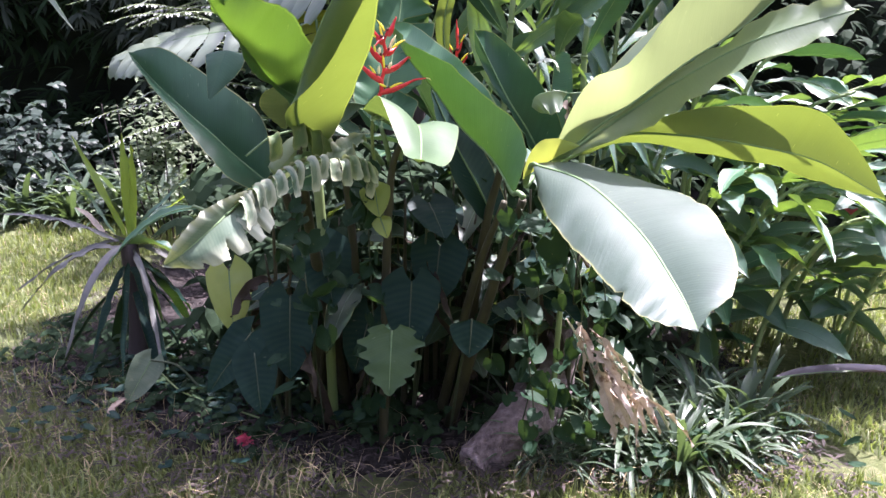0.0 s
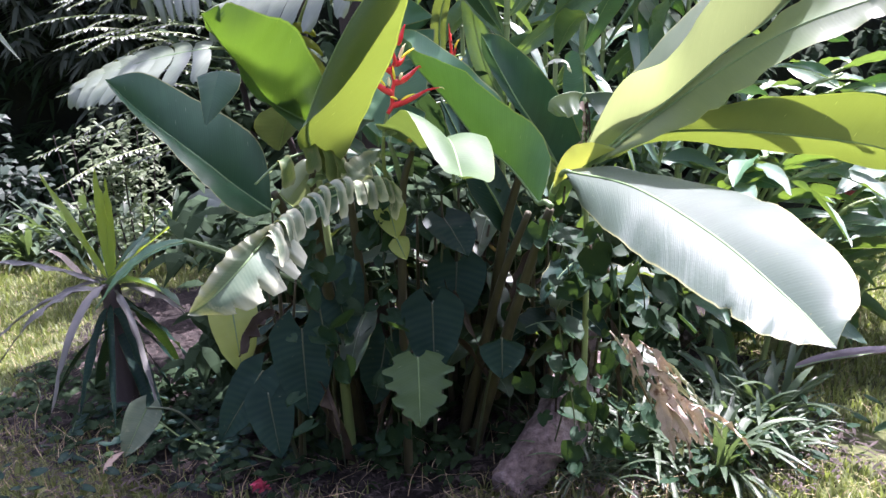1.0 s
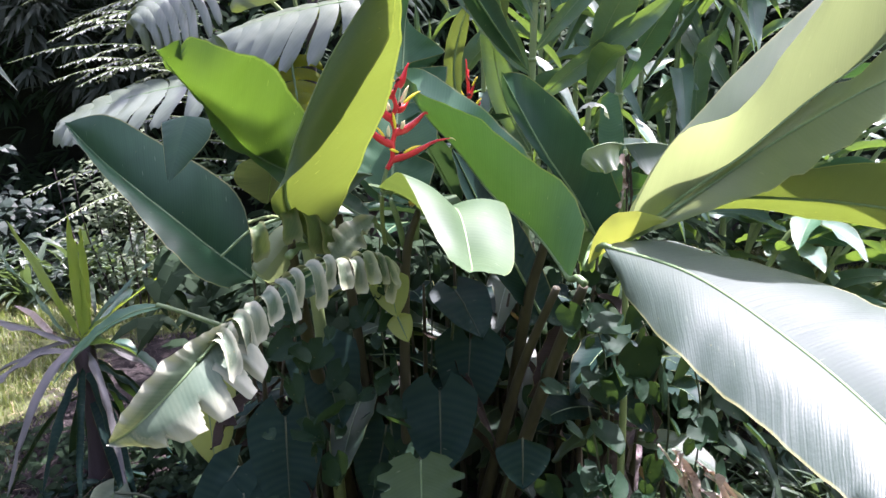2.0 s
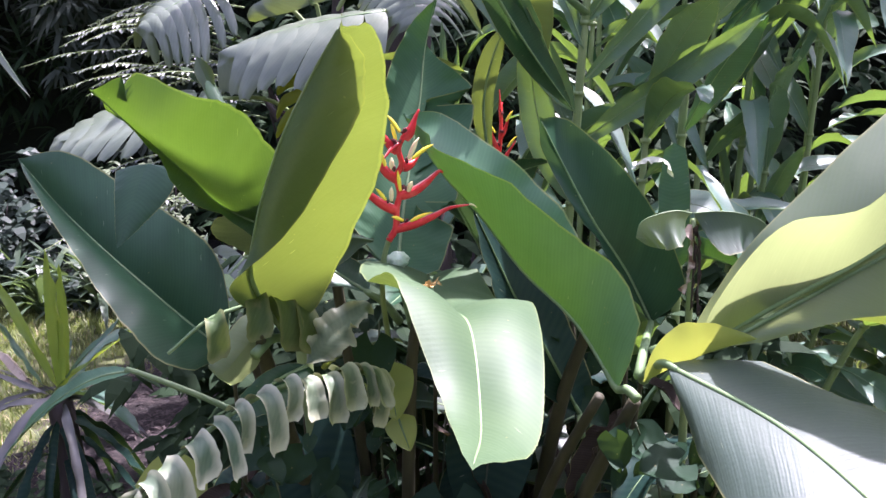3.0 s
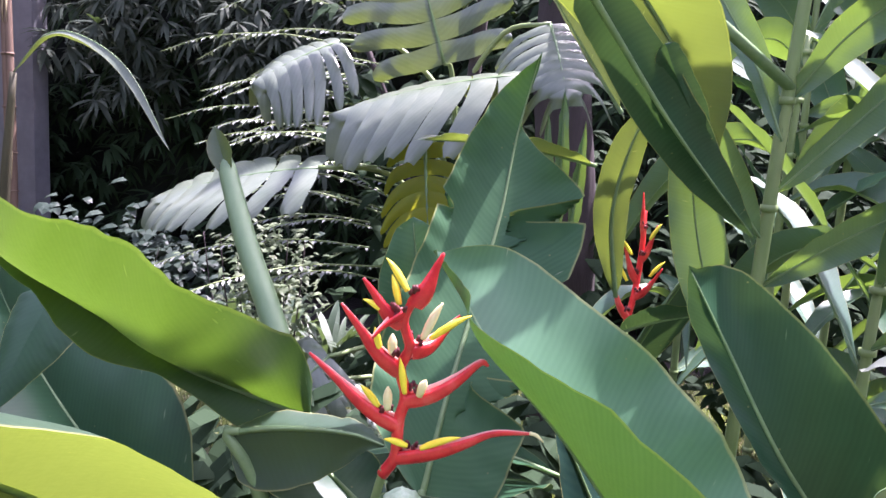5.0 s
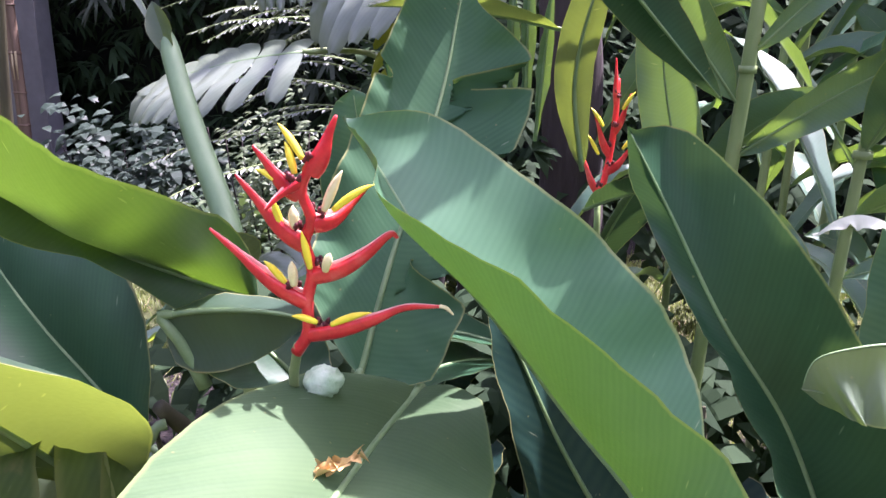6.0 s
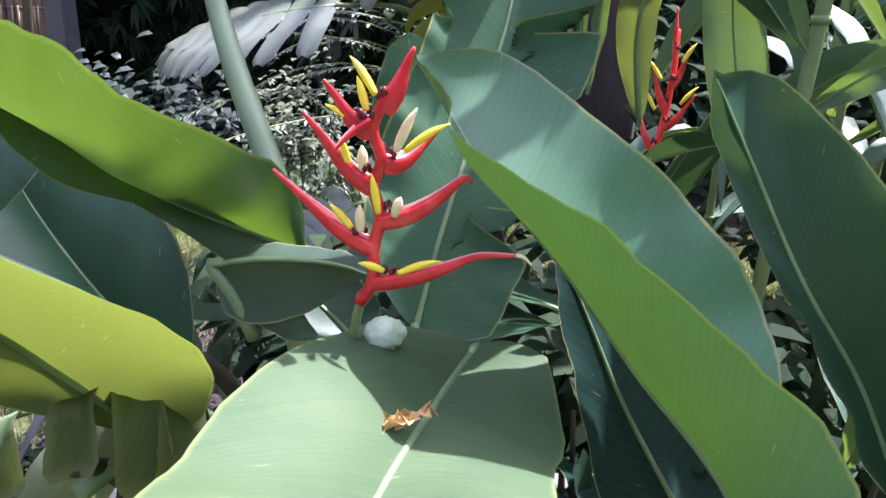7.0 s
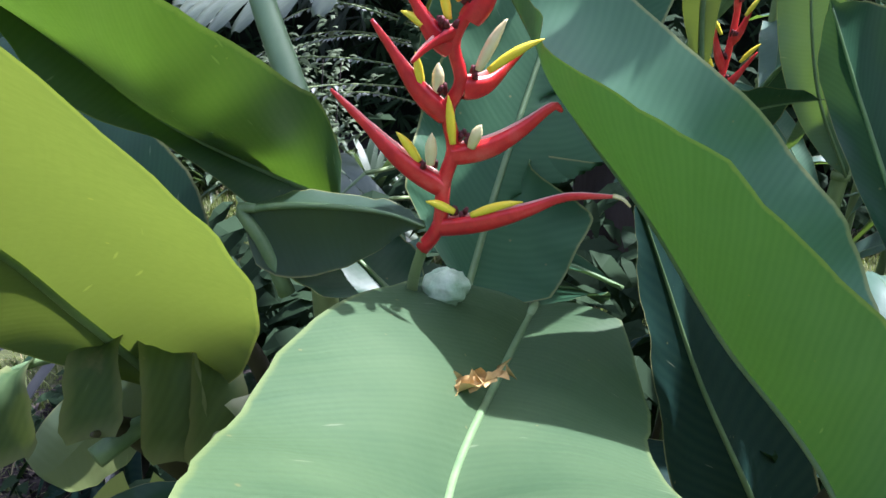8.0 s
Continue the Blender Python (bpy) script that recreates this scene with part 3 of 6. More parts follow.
leaf(
    mid=[(-0.199, 2.431, 1.229), (-0.189, 2.500, 1.340), (-0.174, 2.577, 1.454), (-0.155, 2.640, 1.577), (-0.143, 2.677, 1.694), (-0.115, 2.677, 1.816)],
    left=[(0.1, -172, 0.054), (0.112, -185, 0.048), (0.099, -200, 0.039), (0.091, -212, 0.03), (0.06, -215, 0.017), (0.003, -215, 0.0)],
    right=[(0.075, -12, -0.03), (0.111, 0, -0.024), (0.112, 6, 0.01), (0.12, 2, 0.035), (0.012, -7, 0.01), (0.003, -20, 0.0)],
    up=(0, -1, 0), name='leaf', parent=shoot_flower, mat=LEAF_LOBED, tears=[('right', 0.15, 0.85, 0.03), ('right', 0.33, 0.88, 0.022), ('right', 0.49, 0.96, 0.017), ('right', 0.78, 0.95, 0.07), ('left', 0.45, 0.3, 0.014)], rows=170, cols=14, wave=0.006, label='upright leaf torn into lobes', petiole=(-0.17, 2.46, 1.1))
leaf(
    mid=[(0.255, 2.042, 1.170), (0.354, 1.796, 1.159), (0.409, 1.491, 1.110), (0.412, 1.223, 1.067), (0.400, 1.062, 1.041)],
    left=[(0.061, -46, 0.086), (0.152, -24, 0.141), (0.13, -16, 0.125), (0.084, -14, 0.081), (0.007, -22, 0.001)],
    right=[(0.127, 178, -0.02), (0.184, -178, -0.043), (0.18, 172, -0.067), (0.103, 155, 0.019), (0.008, 148, -0.002)],
    up=(0, 0, 1), name='leaf', parent=shoot_right, mat=LEAF_SHEEN, wave=0.005, tears=[('left', 0.55, 0.12, 0.015), ('right', 0.8, 0.08, 0.012)], rows=70, label='broad leaf with a white sky sheen', petiole=(0.25, 2.15, 1.1))
leaf(
    mid=[(0.374, 2.140, 1.179), (0.505, 2.066, 1.252), (0.645, 1.935, 1.264), (0.755, 1.771, 1.257), (0.825, 1.597, 1.242), (0.900, 1.454, 1.183)],
    left=[(0.007, 104, 0.003), (0.022, 60, 0.068), (0.084, 57, 0.032), (0.118, 58, 0.025), (0.112, 71, 0.012), (0.004, 77, -0.004)],
    right=[(0.007, -76, -0.003), (0.037, -142, -0.006), (0.087, -145, -0.001), (0.098, -147, -0.015), (0.078, -134, -0.015), (0.008, -45, -0.0)],
    up=(0, 0, 1), name='leaf', parent=shoot_right, mat=LEAF, wave=0.004, label='backlit lime leaf held level', petiole=(0.26, 2.15, 1.15))
leaf(
    mid=[(0.320, 2.127, 1.148), (0.411, 2.038, 1.260), (0.518, 1.979, 1.355), (0.645, 1.980, 1.456), (0.780, 1.999, 1.542), (0.901, 2.022, 1.648), (1.02, 2.045, 1.76)],
    left=[(0.015, 144, -0.015), (0.112, 173, 0.086), (0.138, 139, 0.043), (0.196, 142, 0.0), (0.235, 146, -0.011), (0.19, 147, 0.002), (0.006, 147, 0.0)],
    right=[(0.009, 180, -0.023), (0.088, 216, -0.013), (0.153, 230, 0.029), (0.164, 220, 0.098), (0.156, 205, 0.139), (0.101, 189, 0.129), (0.006, 143, 0.0)],
    up=(0, -1, 0), name='leaf', parent=shoot_right, mat=LEAF_YOUNG, wave=0.004, label='rolled pale leaf with a yellow base', petiole=(0.26, 2.1, 1.15))
leaf(
    mid=[(0.344, 2.062, 1.190), (0.444, 2.023, 1.273), (0.606, 1.960, 1.399), (0.753, 1.872, 1.500), (0.889, 1.793, 1.554), (0.949, 1.752, 1.574)],
    left=[(0.009, 93, 0.001), (0.022, 124, 0.03), (0.065, 150, 0.048), (0.097, 150, 0.044), (0.059, 127, 0.013), (0.004, 85, -0.001)],
    right=[(0.011, -92, 0.001), (0.055, -61, 0.043), (0.117, -38, -0.032), (0.097, -33, -0.019), (0.066, -36, -0.006), (0.003, -102, 0.002)],
    up=(0, 0, 1), name='leaf', parent=shoot_right, mat=LEAF_YOUNG, wave=0.014, label='pale leaf with a wavy lime margin', petiole=(0.26, 2.1, 1.15))
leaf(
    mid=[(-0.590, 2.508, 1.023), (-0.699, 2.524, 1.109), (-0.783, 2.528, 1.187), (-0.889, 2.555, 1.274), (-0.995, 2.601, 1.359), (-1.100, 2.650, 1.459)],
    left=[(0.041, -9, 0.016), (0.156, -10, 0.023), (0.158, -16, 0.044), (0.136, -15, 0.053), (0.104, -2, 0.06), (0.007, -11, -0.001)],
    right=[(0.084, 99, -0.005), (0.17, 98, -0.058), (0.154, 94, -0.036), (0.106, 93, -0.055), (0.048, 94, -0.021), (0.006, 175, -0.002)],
    up=(0, -1, 0), name='leaf', parent=shoot_left, mat=LEAF_SHADED, wave=0.004, label='dark green leaf with a pale midrib', petiole=(-0.57, 2.53, 1.05))
leaf(
    mid=[(-0.400, 2.540, 1.270), (-0.539, 2.415, 1.367), (-0.583, 2.329, 1.445), (-0.624, 2.251, 1.516), (-0.645, 2.179, 1.567), (-0.649, 2.105, 1.605)],
    left=[(0.105, 113, 0.031), (0.231, 162, 0.1), (0.215, 174, 0.137), (0.178, -179, 0.107), (0.074, 151, 0.054), (0.006, 124, 0.001)],
    right=[(0.068, -98, 0.021), (0.027, -129, 0.006), (0.047, -107, -0.004), (0.027, -128, -0.005), (0.008, 21, 0.013), (0.004, -76, -0.001)],
    up=(0, 0, 1), name='leaf', parent=shoot_left, mat=LEAF_LIME, wave=0.004, tears=[('left', 0.74, 0.6, 0.02)], rows=70, label='backlit lime leaf with a torn tip', petiole=(-0.36, 2.56, 1.2))
leaf(
    mid=[(-0.675, 2.362, 1.467), (-0.685, 2.333, 1.426), (-0.698, 2.301, 1.365), (-0.713, 2.280, 1.315)],
    left=[(0.074, -22, 0.007), (0.044, -11, 0.019), (0.021, -12, 0.015), (0.001, -5, 0.0)],
    right=[(0.066, 166, -0.005), (0.068, 171, 0.006), (0.029, -180, 0.004), (0.001, 175, -0.0)],
    up=(0, -1, 0), name='leaf', parent=shoot_left, mat=LEAF_SHADED, wave=0.001, rib=False, label='folded-down leaf lobe')
leaf(
    mid=[(-0.128, 2.461, 1.212), (-0.121, 2.268, 1.234), (-0.112, 2.082, 1.242), (-0.061, 1.914, 1.280), (-0.049, 1.737, 1.215), (-0.063, 1.581, 1.235)],
    left=[(0.091, 27, 0.035), (0.137, 28, 0.09), (0.129, 32, 0.071), (0.126, 35, 0.009), (0.052, 26, -0.009), (0.004, 26, 0.0)],
    right=[(0.09, 146, 0.04), (0.126, 190, -0.03), (0.138, 184, -0.105), (0.12, 185, -0.065), (0.066, 180, 0.034), (0.004, 178, 0.0)],
    up=(0, 0, 1), name='leaf', parent=shoot_flower, mat=LEAF_FRONT, wave=0.003, label='pale green leaf with sharp shadows', petiole=(-0.14, 2.46, 1.12))
# near-black colour stands for the deep shade this leaf hangs in
leaf(
    mid=[(0.212, 2.535, 0.861), (0.129, 2.463, 1.032), (0.054, 2.445, 1.165), (0.003, 2.437, 1.273), (-0.037, 2.424, 1.361)],
    left=[(0.05, 135, 0.073), (0.078, 139, 0.077), (0.052, 126, 0.057), (0.037, 120, 0.033), (0.004, 151, -0.001)],
    right=[(0.06, -39, -0.079), (0.108, -56, -0.123), (0.138, -57, -0.066), (0.105, -63, -0.024), (0.003, -16, -0.001)],
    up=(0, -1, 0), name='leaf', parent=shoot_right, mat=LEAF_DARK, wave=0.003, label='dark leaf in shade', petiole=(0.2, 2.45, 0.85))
leaf(
    mid=[(-0.445, 1.741, 1.128), (-0.489, 1.705, 1.096), (-0.519, 1.658, 1.065), (-0.583, 1.618, 1.008), (-0.637, 1.633, 0.972)],
    left=[(0.022, 110, 0.008), (0.037, 99, 0.01), (0.045, 85, 0.014), (0.03, 110, 0.002), (0.004, 80, -0.001)],
    right=[(0.079, -128, -0.002), (0.112, -142, 0.013), (0.095, -136, 0.009), (0.062, -112, -0.021), (0.006, -94, -0.0)],
    up=(0, 0, 1), name='leaf', parent=shoot_left, mat=LEAF_TORN, wave=0.006, tears=[('right', 0.1, 0.9, 0.02), ('right', 0.26, 0.8, 0.03), ('right', 0.46, 0.6, 0.02), ('right', 0.64, 0.4, 0.02)], rows=90, rib_r=0.004, label='split withered leaf in pale ribbons')
leaf(
    mid=[(-0.402, 2.177, 1.214), (-0.421, 2.162, 1.192), (-0.448, 2.144, 1.159), (-0.482, 2.125, 1.122), (-0.503, 2.127, 1.134)],
    left=[(0.012, -3, -0.001), (0.036, -3, -0.005), (0.039, -5, -0.001), (0.03, -10, 0.004), (0.001, -10, 0.002)],
    right=[(0.023, -174, 0.014), (0.043, -143, 0.03), (0.049, -137, 0.028), (0.03, -148, -0.003), (0.001, 170, -0.002)],
    up=(0, -1, 0), name='sheath', parent=shoot_left, mat=LEAF_YOUNG, wave=0.003, rows=20, cols=5, rib=False, label='yellow leaf sheath')
leaf(
    mid=[(-0.449, 2.388, 1.295), (-0.396, 2.396, 1.306), (-0.333, 2.406, 1.310), (-0.283, 2.409, 1.309), (-0.253, 2.405, 1.305), (-0.241, 2.403, 1.303)],
    left=[(0.03, 180, -0.008), (0.061, -179, -0.016), (0.066, -178, -0.016), (0.051, -178, -0.013), (0.015, 180, -0.005), (0.001, 106, -0.0)],
    right=[(0.052, -82, -0.005), (0.081, -84, -0.015), (0.072, -85, -0.012), (0.048, -89, -0.014), (0.015, -92, -0.011), (0.002, -59, -0.0)],
    up=(0, 0, 1), name='leaf', parent=shoot_left, mat=LEAF, wave=0.003, rows=30, label='leaf folded over its midrib, half in shade', petiole=(-0.4, 2.4, 1.2))
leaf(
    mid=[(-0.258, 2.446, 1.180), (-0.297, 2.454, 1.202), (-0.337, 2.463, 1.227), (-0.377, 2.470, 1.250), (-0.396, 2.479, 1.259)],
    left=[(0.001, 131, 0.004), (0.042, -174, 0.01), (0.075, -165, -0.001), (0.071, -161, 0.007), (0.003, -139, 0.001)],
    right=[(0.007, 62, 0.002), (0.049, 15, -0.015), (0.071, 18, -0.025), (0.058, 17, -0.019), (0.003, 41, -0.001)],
    up=(0, 0, 1), name='leaf', parent=shoot_left, mat=LEAF_SHADED, wave=0.003, rows=26, label='dark green leaf deep in the shade', petiole=(-0.2, 2.5, 1.1))
leaf(
    mid=[(-0.339, 2.154, 1.132), (-0.305, 2.162, 1.169), (-0.272, 2.179, 1.195), (-0.230, 2.197, 1.229)],
    left=[(0.009, -175, 0.004), (0.038, -159, 0.004), (0.038, -159, 0.003), (0.008, -179, 0.004)],
    right=[(0.009, 5, 0.003), (0.044, 35, 0.013), (0.03, 56, 0.011), (0.009, 11, 0.004)],
    up=(0, -1, 0), name='leaf', parent=shoot_left, mat=LEAF_TORN, wave=0.02, rows=24, cols=6, rib=False, label='crumpled pale leaf')
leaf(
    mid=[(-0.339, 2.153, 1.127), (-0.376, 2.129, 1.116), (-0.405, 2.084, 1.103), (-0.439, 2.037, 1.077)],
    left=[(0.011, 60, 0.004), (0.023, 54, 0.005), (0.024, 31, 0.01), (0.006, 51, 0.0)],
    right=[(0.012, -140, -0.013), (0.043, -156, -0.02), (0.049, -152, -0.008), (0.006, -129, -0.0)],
    up=(0, 0, 1), name='leaf', parent=shoot_left, mat=LEAF_SHADED, wave=0.004, rows=24, cols=6, label='small dark leaf')

grown_leaf((-0.236, 2.63, 1.2), (-0.05, 0.0, 0.37), 0.37, 0.13, 0.0, 30, 20, name="leaf", parent=shoot_flower, mat=LEAF_MID, profile=(0.3, 0.9, 1.0, 0.92, 0.3), label="grey-green upright leaf with a blunt tip")
grown_leaf((-0.04, 2.98, 1.655), (-0.3, -0.2, 0.075), 0.36, 0.1, 0.12, 0, 24, name="leaf", parent=shoot_back, mat=LEAF, label="lime leaf held level with a white sheen")
grown_leaf((0.0, 2.95, 1.75), (-0.155, 0.0, 0.235), 0.3, 0.085, 0.0, -25, 20, name="leaf", parent=shoot_back, mat=LEAF_SHEEN, label="pale silvery leaf")
grown_leaf((-0.47, 2.37, 1.385), (-0.11, 0.39, -0.13), 0.46, 0.2, 0.12, 12, 14, name="leaf", parent=shoot_left, mat=LEAF_SHEEN, label="silver-pale leaf with a clear midrib")
grown_leaf((-0.93, 2.76, 0.89), (-0.3, -0.04, 0.0), 0.35, 0.13, 0.65, 10, 8, name="leaf", parent=shoot_left, mat=LEAF_MID, label="broad blue-green leaf drooping over the soil", petiole=(-0.55, 2.78, 0.7))
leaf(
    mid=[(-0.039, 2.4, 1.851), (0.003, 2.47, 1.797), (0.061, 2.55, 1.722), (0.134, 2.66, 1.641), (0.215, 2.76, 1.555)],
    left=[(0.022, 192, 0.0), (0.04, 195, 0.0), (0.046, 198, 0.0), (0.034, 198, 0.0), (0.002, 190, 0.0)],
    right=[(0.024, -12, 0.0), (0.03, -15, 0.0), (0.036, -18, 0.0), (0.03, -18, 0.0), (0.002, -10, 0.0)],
    up=(0, -1, 0), name='leaf', parent=shoot_back, mat=LEAF_SHADED, wave=0.003, label='dark blue-green leaf hanging before the lime one')
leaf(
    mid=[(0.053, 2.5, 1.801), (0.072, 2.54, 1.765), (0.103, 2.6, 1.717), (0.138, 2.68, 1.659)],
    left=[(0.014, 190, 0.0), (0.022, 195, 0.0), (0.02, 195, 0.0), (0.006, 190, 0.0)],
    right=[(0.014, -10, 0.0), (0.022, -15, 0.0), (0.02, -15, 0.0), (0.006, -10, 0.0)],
    up=(0, -1, 0), name='leaf', parent=shoot_back, mat=LEAF_SHADED, wave=0.003, rib=False, label='rounded dark green leaf lobe')
for x, z, dx, h in ((-0.105, 1.5, -0.003, 0.3), (-0.13, 1.48, -0.006, 0.27), (-0.085, 1.46, 0.02, 0.28)):
    grown_leaf((x, 3.0, z), (dx, 0.0, h), h, 0.034, 0.0, 20, 40, name="spear", parent=shoot_back, mat=LEAF_GINGER, rows=16, cols=4, label="erect young spear leaf")

# yellow sheath at the foot of the rolled leaf
grown_leaf((0.235, 2.09, 1.12), (0.5, -0.35, 0.5), 0.22, 0.12, 0.15, 25, 50, name="sheath", parent=shoot_right, mat=LEAF_YELLOW, rib=False, rows=16, label="yellow leaf sheath")


def bract(name, a, b, sag, r, parent, hook=None):
    """A boat-shaped bract: a keeled trough with a pale lining that narrows to a beak."""
    a, b = np.array(a), np.array(b)
    pts = [a, a * 0.65 + b * 0.35 + np.array((0, 0, -sag)), a * 0.3 + b * 0.7 + np.array((0, 0, -sag * 0.8)), b]
    if hook is not None:
        pts.append(b + np.array(hook))
    line = spline(pts, 16)
    verts, faces, slots = [], [], []
    n = len(line)
    for i, p in enumerate(line):
        s = i / (n - 1)
        t = line[min(i + 1, n - 1)] - line[max(i - 1, 0)]
        t = t / np.linalg.norm(t)
        sd = np.cross(t, (0, 0, 1))
        sd = sd / np.linalg.norm(sd)
        up = np.cross(sd, t)
        rr = r * (0.7 + 0.45 * math.sin(math.pi * min(1, s * 1.5))) * (1 - s) ** 0.8 + 0.0014
        span = 128 - 20 * math.sin(math.pi * min(1, s * 1.3))
        for shell in (1.0, 0.8):
            for k in range(9):
                ang = radians(-span + 2 * span * (k if shell == 1.0 else 8 - k) / 8)
                verts.append(p + shell * rr * (math.sin(ang) * 0.66 * sd - math.cos(ang) * 1.1 * up))
    for i in range(n - 1):
        for k in range(18):
            q, w = i * 18 + k, i * 18 + (k + 1) % 18
            faces.append((q, w, w + 18, q + 18))
            slots.append(0 if k < 8 else 1)
    faces.append(tuple(range((n - 1) * 18, n * 18)))
    slots.append(0)
    ob = mesh_object(name, verts, faces, RED, parent)
    ob.data.materials.append(LINING)
    ob.data.polygons.foreach_set("material_index", slots)
    return ob


def floret(at, way, length, mat, parent):
    d = np.array(way, float)
    d = d / np.linalg.norm(d)
    at = np.array(at, float) - (0, 0, 0.004)
    length *= 0.72 if mat is YELLOW else 0.62
    fat = 0.0048 if mat is CREAM else 0.0037
    bend = np.array((0.15 * d[1], -0.15 * d[0], 0.25))
    pts = [at - d * 0.004, at + d * length * 0.3 + bend * length * 0.18, at + d * length * 0.65 + bend * length * 0.2, at + d * length]
    return tube("floret", pts, [fat * 0.7, fat, fat * 0.98, fat * 0.66, fat * 0.12], mat, parent, 8, steps=12)


def flower_spike(axis, bracts, florets, parent):
    stem = tube("flower_stem", axis, [0.0065, 0.006, 0.0055, 0.0045], RED, parent, 9, "red zigzag flower axis", 26)
    for a, b, sag, r, *hook in bracts:
        bract("bract", a, b, sag, r, stem, hook[0] if hook else None)
        mid = np.array(a) * 0.84 + np.array(b) * 0.16
        for k in range(6):
            o = np.array((random.uniform(-1, 1), random.uniform(-1, 0.4), random.uniform(0, 1.2))) * 0.0075
            v, f = tube_data([mid + o, mid + o + np.array((random.uniform(-1, 1) * 0.003, -0.002, 0.005))], [0.0028, 0.0034, 0.0016], 6)
            mesh_object("floret_base", v, f, MAROON, stem)
    for at, way, length, mat in florets:
        floret(at, way, length, mat, stem)
    return stem


tube("flower_stalk", [(-0.2, 2.5, 0.9), (-0.22, 2.37, 1.15), (-0.215, 2.295, 1.27), (-0.198, 2.272, 1.336)], [0.007, 0.0055, 0.005], CANE, shoot_flower, 8, "dark green flower stalk", 14)
flower_spike(
    [(-0.2, 2.273, 1.328), (-0.186, 2.272, 1.352), (-0.184, 2.27, 1.388), (-0.177, 2.269, 1.417), (-0.183, 2.266, 1.446), (-0.172, 2.26, 1.47), (-0.177, 2.252, 1.498), (-0.166, 2.249, 1.522)],
    [((-0.189, 2.272, 1.35), (-0.085, 2.275, 1.389), 0.002, 0.0105, (0.037, -0.004, 0.006)), ((-0.184, 2.27, 1.385), (-0.274, 2.249, 1.456), 0.003, 0.0115), ((-0.178, 2.269, 1.413), (-0.106, 2.29, 1.455), 0.005, 0.0115, (0.008, 0.002, -0.004)),
     ((-0.182, 2.267, 1.443), (-0.239, 2.244, 1.511), 0.003, 0.011), ((-0.173, 2.262, 1.467), (-0.133, 2.306, 1.497), 0.006, 0.012), ((-0.178, 2.254, 1.494), (-0.213, 2.233, 1.54), 0.002, 0.010),
     ((-0.176, 2.25, 1.508), (-0.2, 2.225, 1.484), -0.004, 0.006), ((-0.167, 2.25, 1.516), (-0.139, 2.248, 1.568), 0.001, 0.011)],
    [((-0.175, 2.262, 1.372), (-0.8, -0.5, 0.35), 0.03, YELLOW), ((-0.155, 2.268, 1.37), (0.92, 0.1, 0.36), 0.055, YELLOW), ((-0.205, 2.26, 1.412), (-0.55, -0.3, 0.75), 0.036, YELLOW), ((-0.192, 2.258, 1.412), (0.05, -0.2, 1), 0.036, CREAM),
     ((-0.176, 2.26, 1.43), (-0.1, -0.2, 1), 0.048, YELLOW), ((-0.16, 2.263, 1.428), (0.3, -0.2, 0.7), 0.028, CREAM), ((-0.202, 2.256, 1.468), (-0.1, -0.3, 0.9), 0.038, YELLOW), ((-0.19, 2.26, 1.468), (0.0, -0.1, 1), 0.03, CREAM),
     ((-0.158, 2.262, 1.487), (0.45, 0.0, 0.9), 0.062, CREAM), ((-0.15, 2.268, 1.485), (0.75, 0.1, 0.5), 0.06, YELLOW), ((-0.192, 2.243, 1.51), (-0.7, -0.2, 0.4), 0.036, YELLOW), ((-0.182, 2.248, 1.522), (-0.3, 0, 1), 0.036, YELLOW), ((-0.176, 2.25, 1.535), (-0.6, 0, 0.8), 0.048, YELLOW)],
    shoot_flower)
tube("bract_tip", [(-0.05, 2.271, 1.395), (-0.043, 2.27, 1.394), (-0.036, 2.268, 1.389)], [0.002, 0.0018, 0.0008], CREAM, shoot_flower, 6, "withered pale bract tip", 6)
# the pale rolled-up nibbled leaf beside the flower stalk
wad = thing("rolled_leaf", (-0.203, 2.313, 1.25), "small pale green crumpled leaf ball beside the flower stalk", "leaf")
bv, bf = [], []
for j in range(17):
    for i in range(24):
        th, phi = math.pi * j / 16, 2 * math.pi * i / 24
        d = np.array((math.sin(th) * math.cos(phi), math.sin(th) * math.sin(phi), math.cos(th)))
        rad = 0.021 * (1 + 0.14 * noise.noise(d * 2.2) - 0.4 * abs(noise.noise(d * 4.5)) - 0.08 * abs(noise.noise(d * 11)))
        bv.append(np.array((-0.186, 2.302, 1.284)) + d * rad * np.array((1.1, 1, 0.88)))
for j in range(16):
    for i in range(24):
        bf.append((j * 24 + i, (j + 1) * 24 + i, (j + 1) * 24 + (i + 1) % 24, j * 24 + (i + 1) % 24))
mesh_object("ball", bv, bf, BALL, wad)
for k in range(4):
    a = 2.6 + k * 0.5
    grown_leaf((-0.2 + 0.004 * k, 2.29, 1.268), (math.cos(a), -0.5, 0.35), 0.026, 0.02, 0.5, 10 * k, 35, name="frill", parent=wad, mat=BALL, rib=False, rows=8, cols=3, wave=0.012)
dried = thing("fallen_floret", (-0.125, 2.19, 1.245), "dried tan floret lying on the leaf beside its midrib", "floret")
for dx, dy, L in ((-0.018, -0.016, 0.046), (-0.024, -0.006, 0.04), (-0.02, -0.012, 0.044), (0.002, 0.02, 0.026)):
    p = np.array((-0.112, 2.2, 1.262))
    grown_leaf(p, (dx, dy, -0.004), L, 0.014, 0.05, 0, 45, name="petal", parent=dried, mat=DRIED, rib=False, rows=8, cols=3, wave=0.01)
settle(dried)

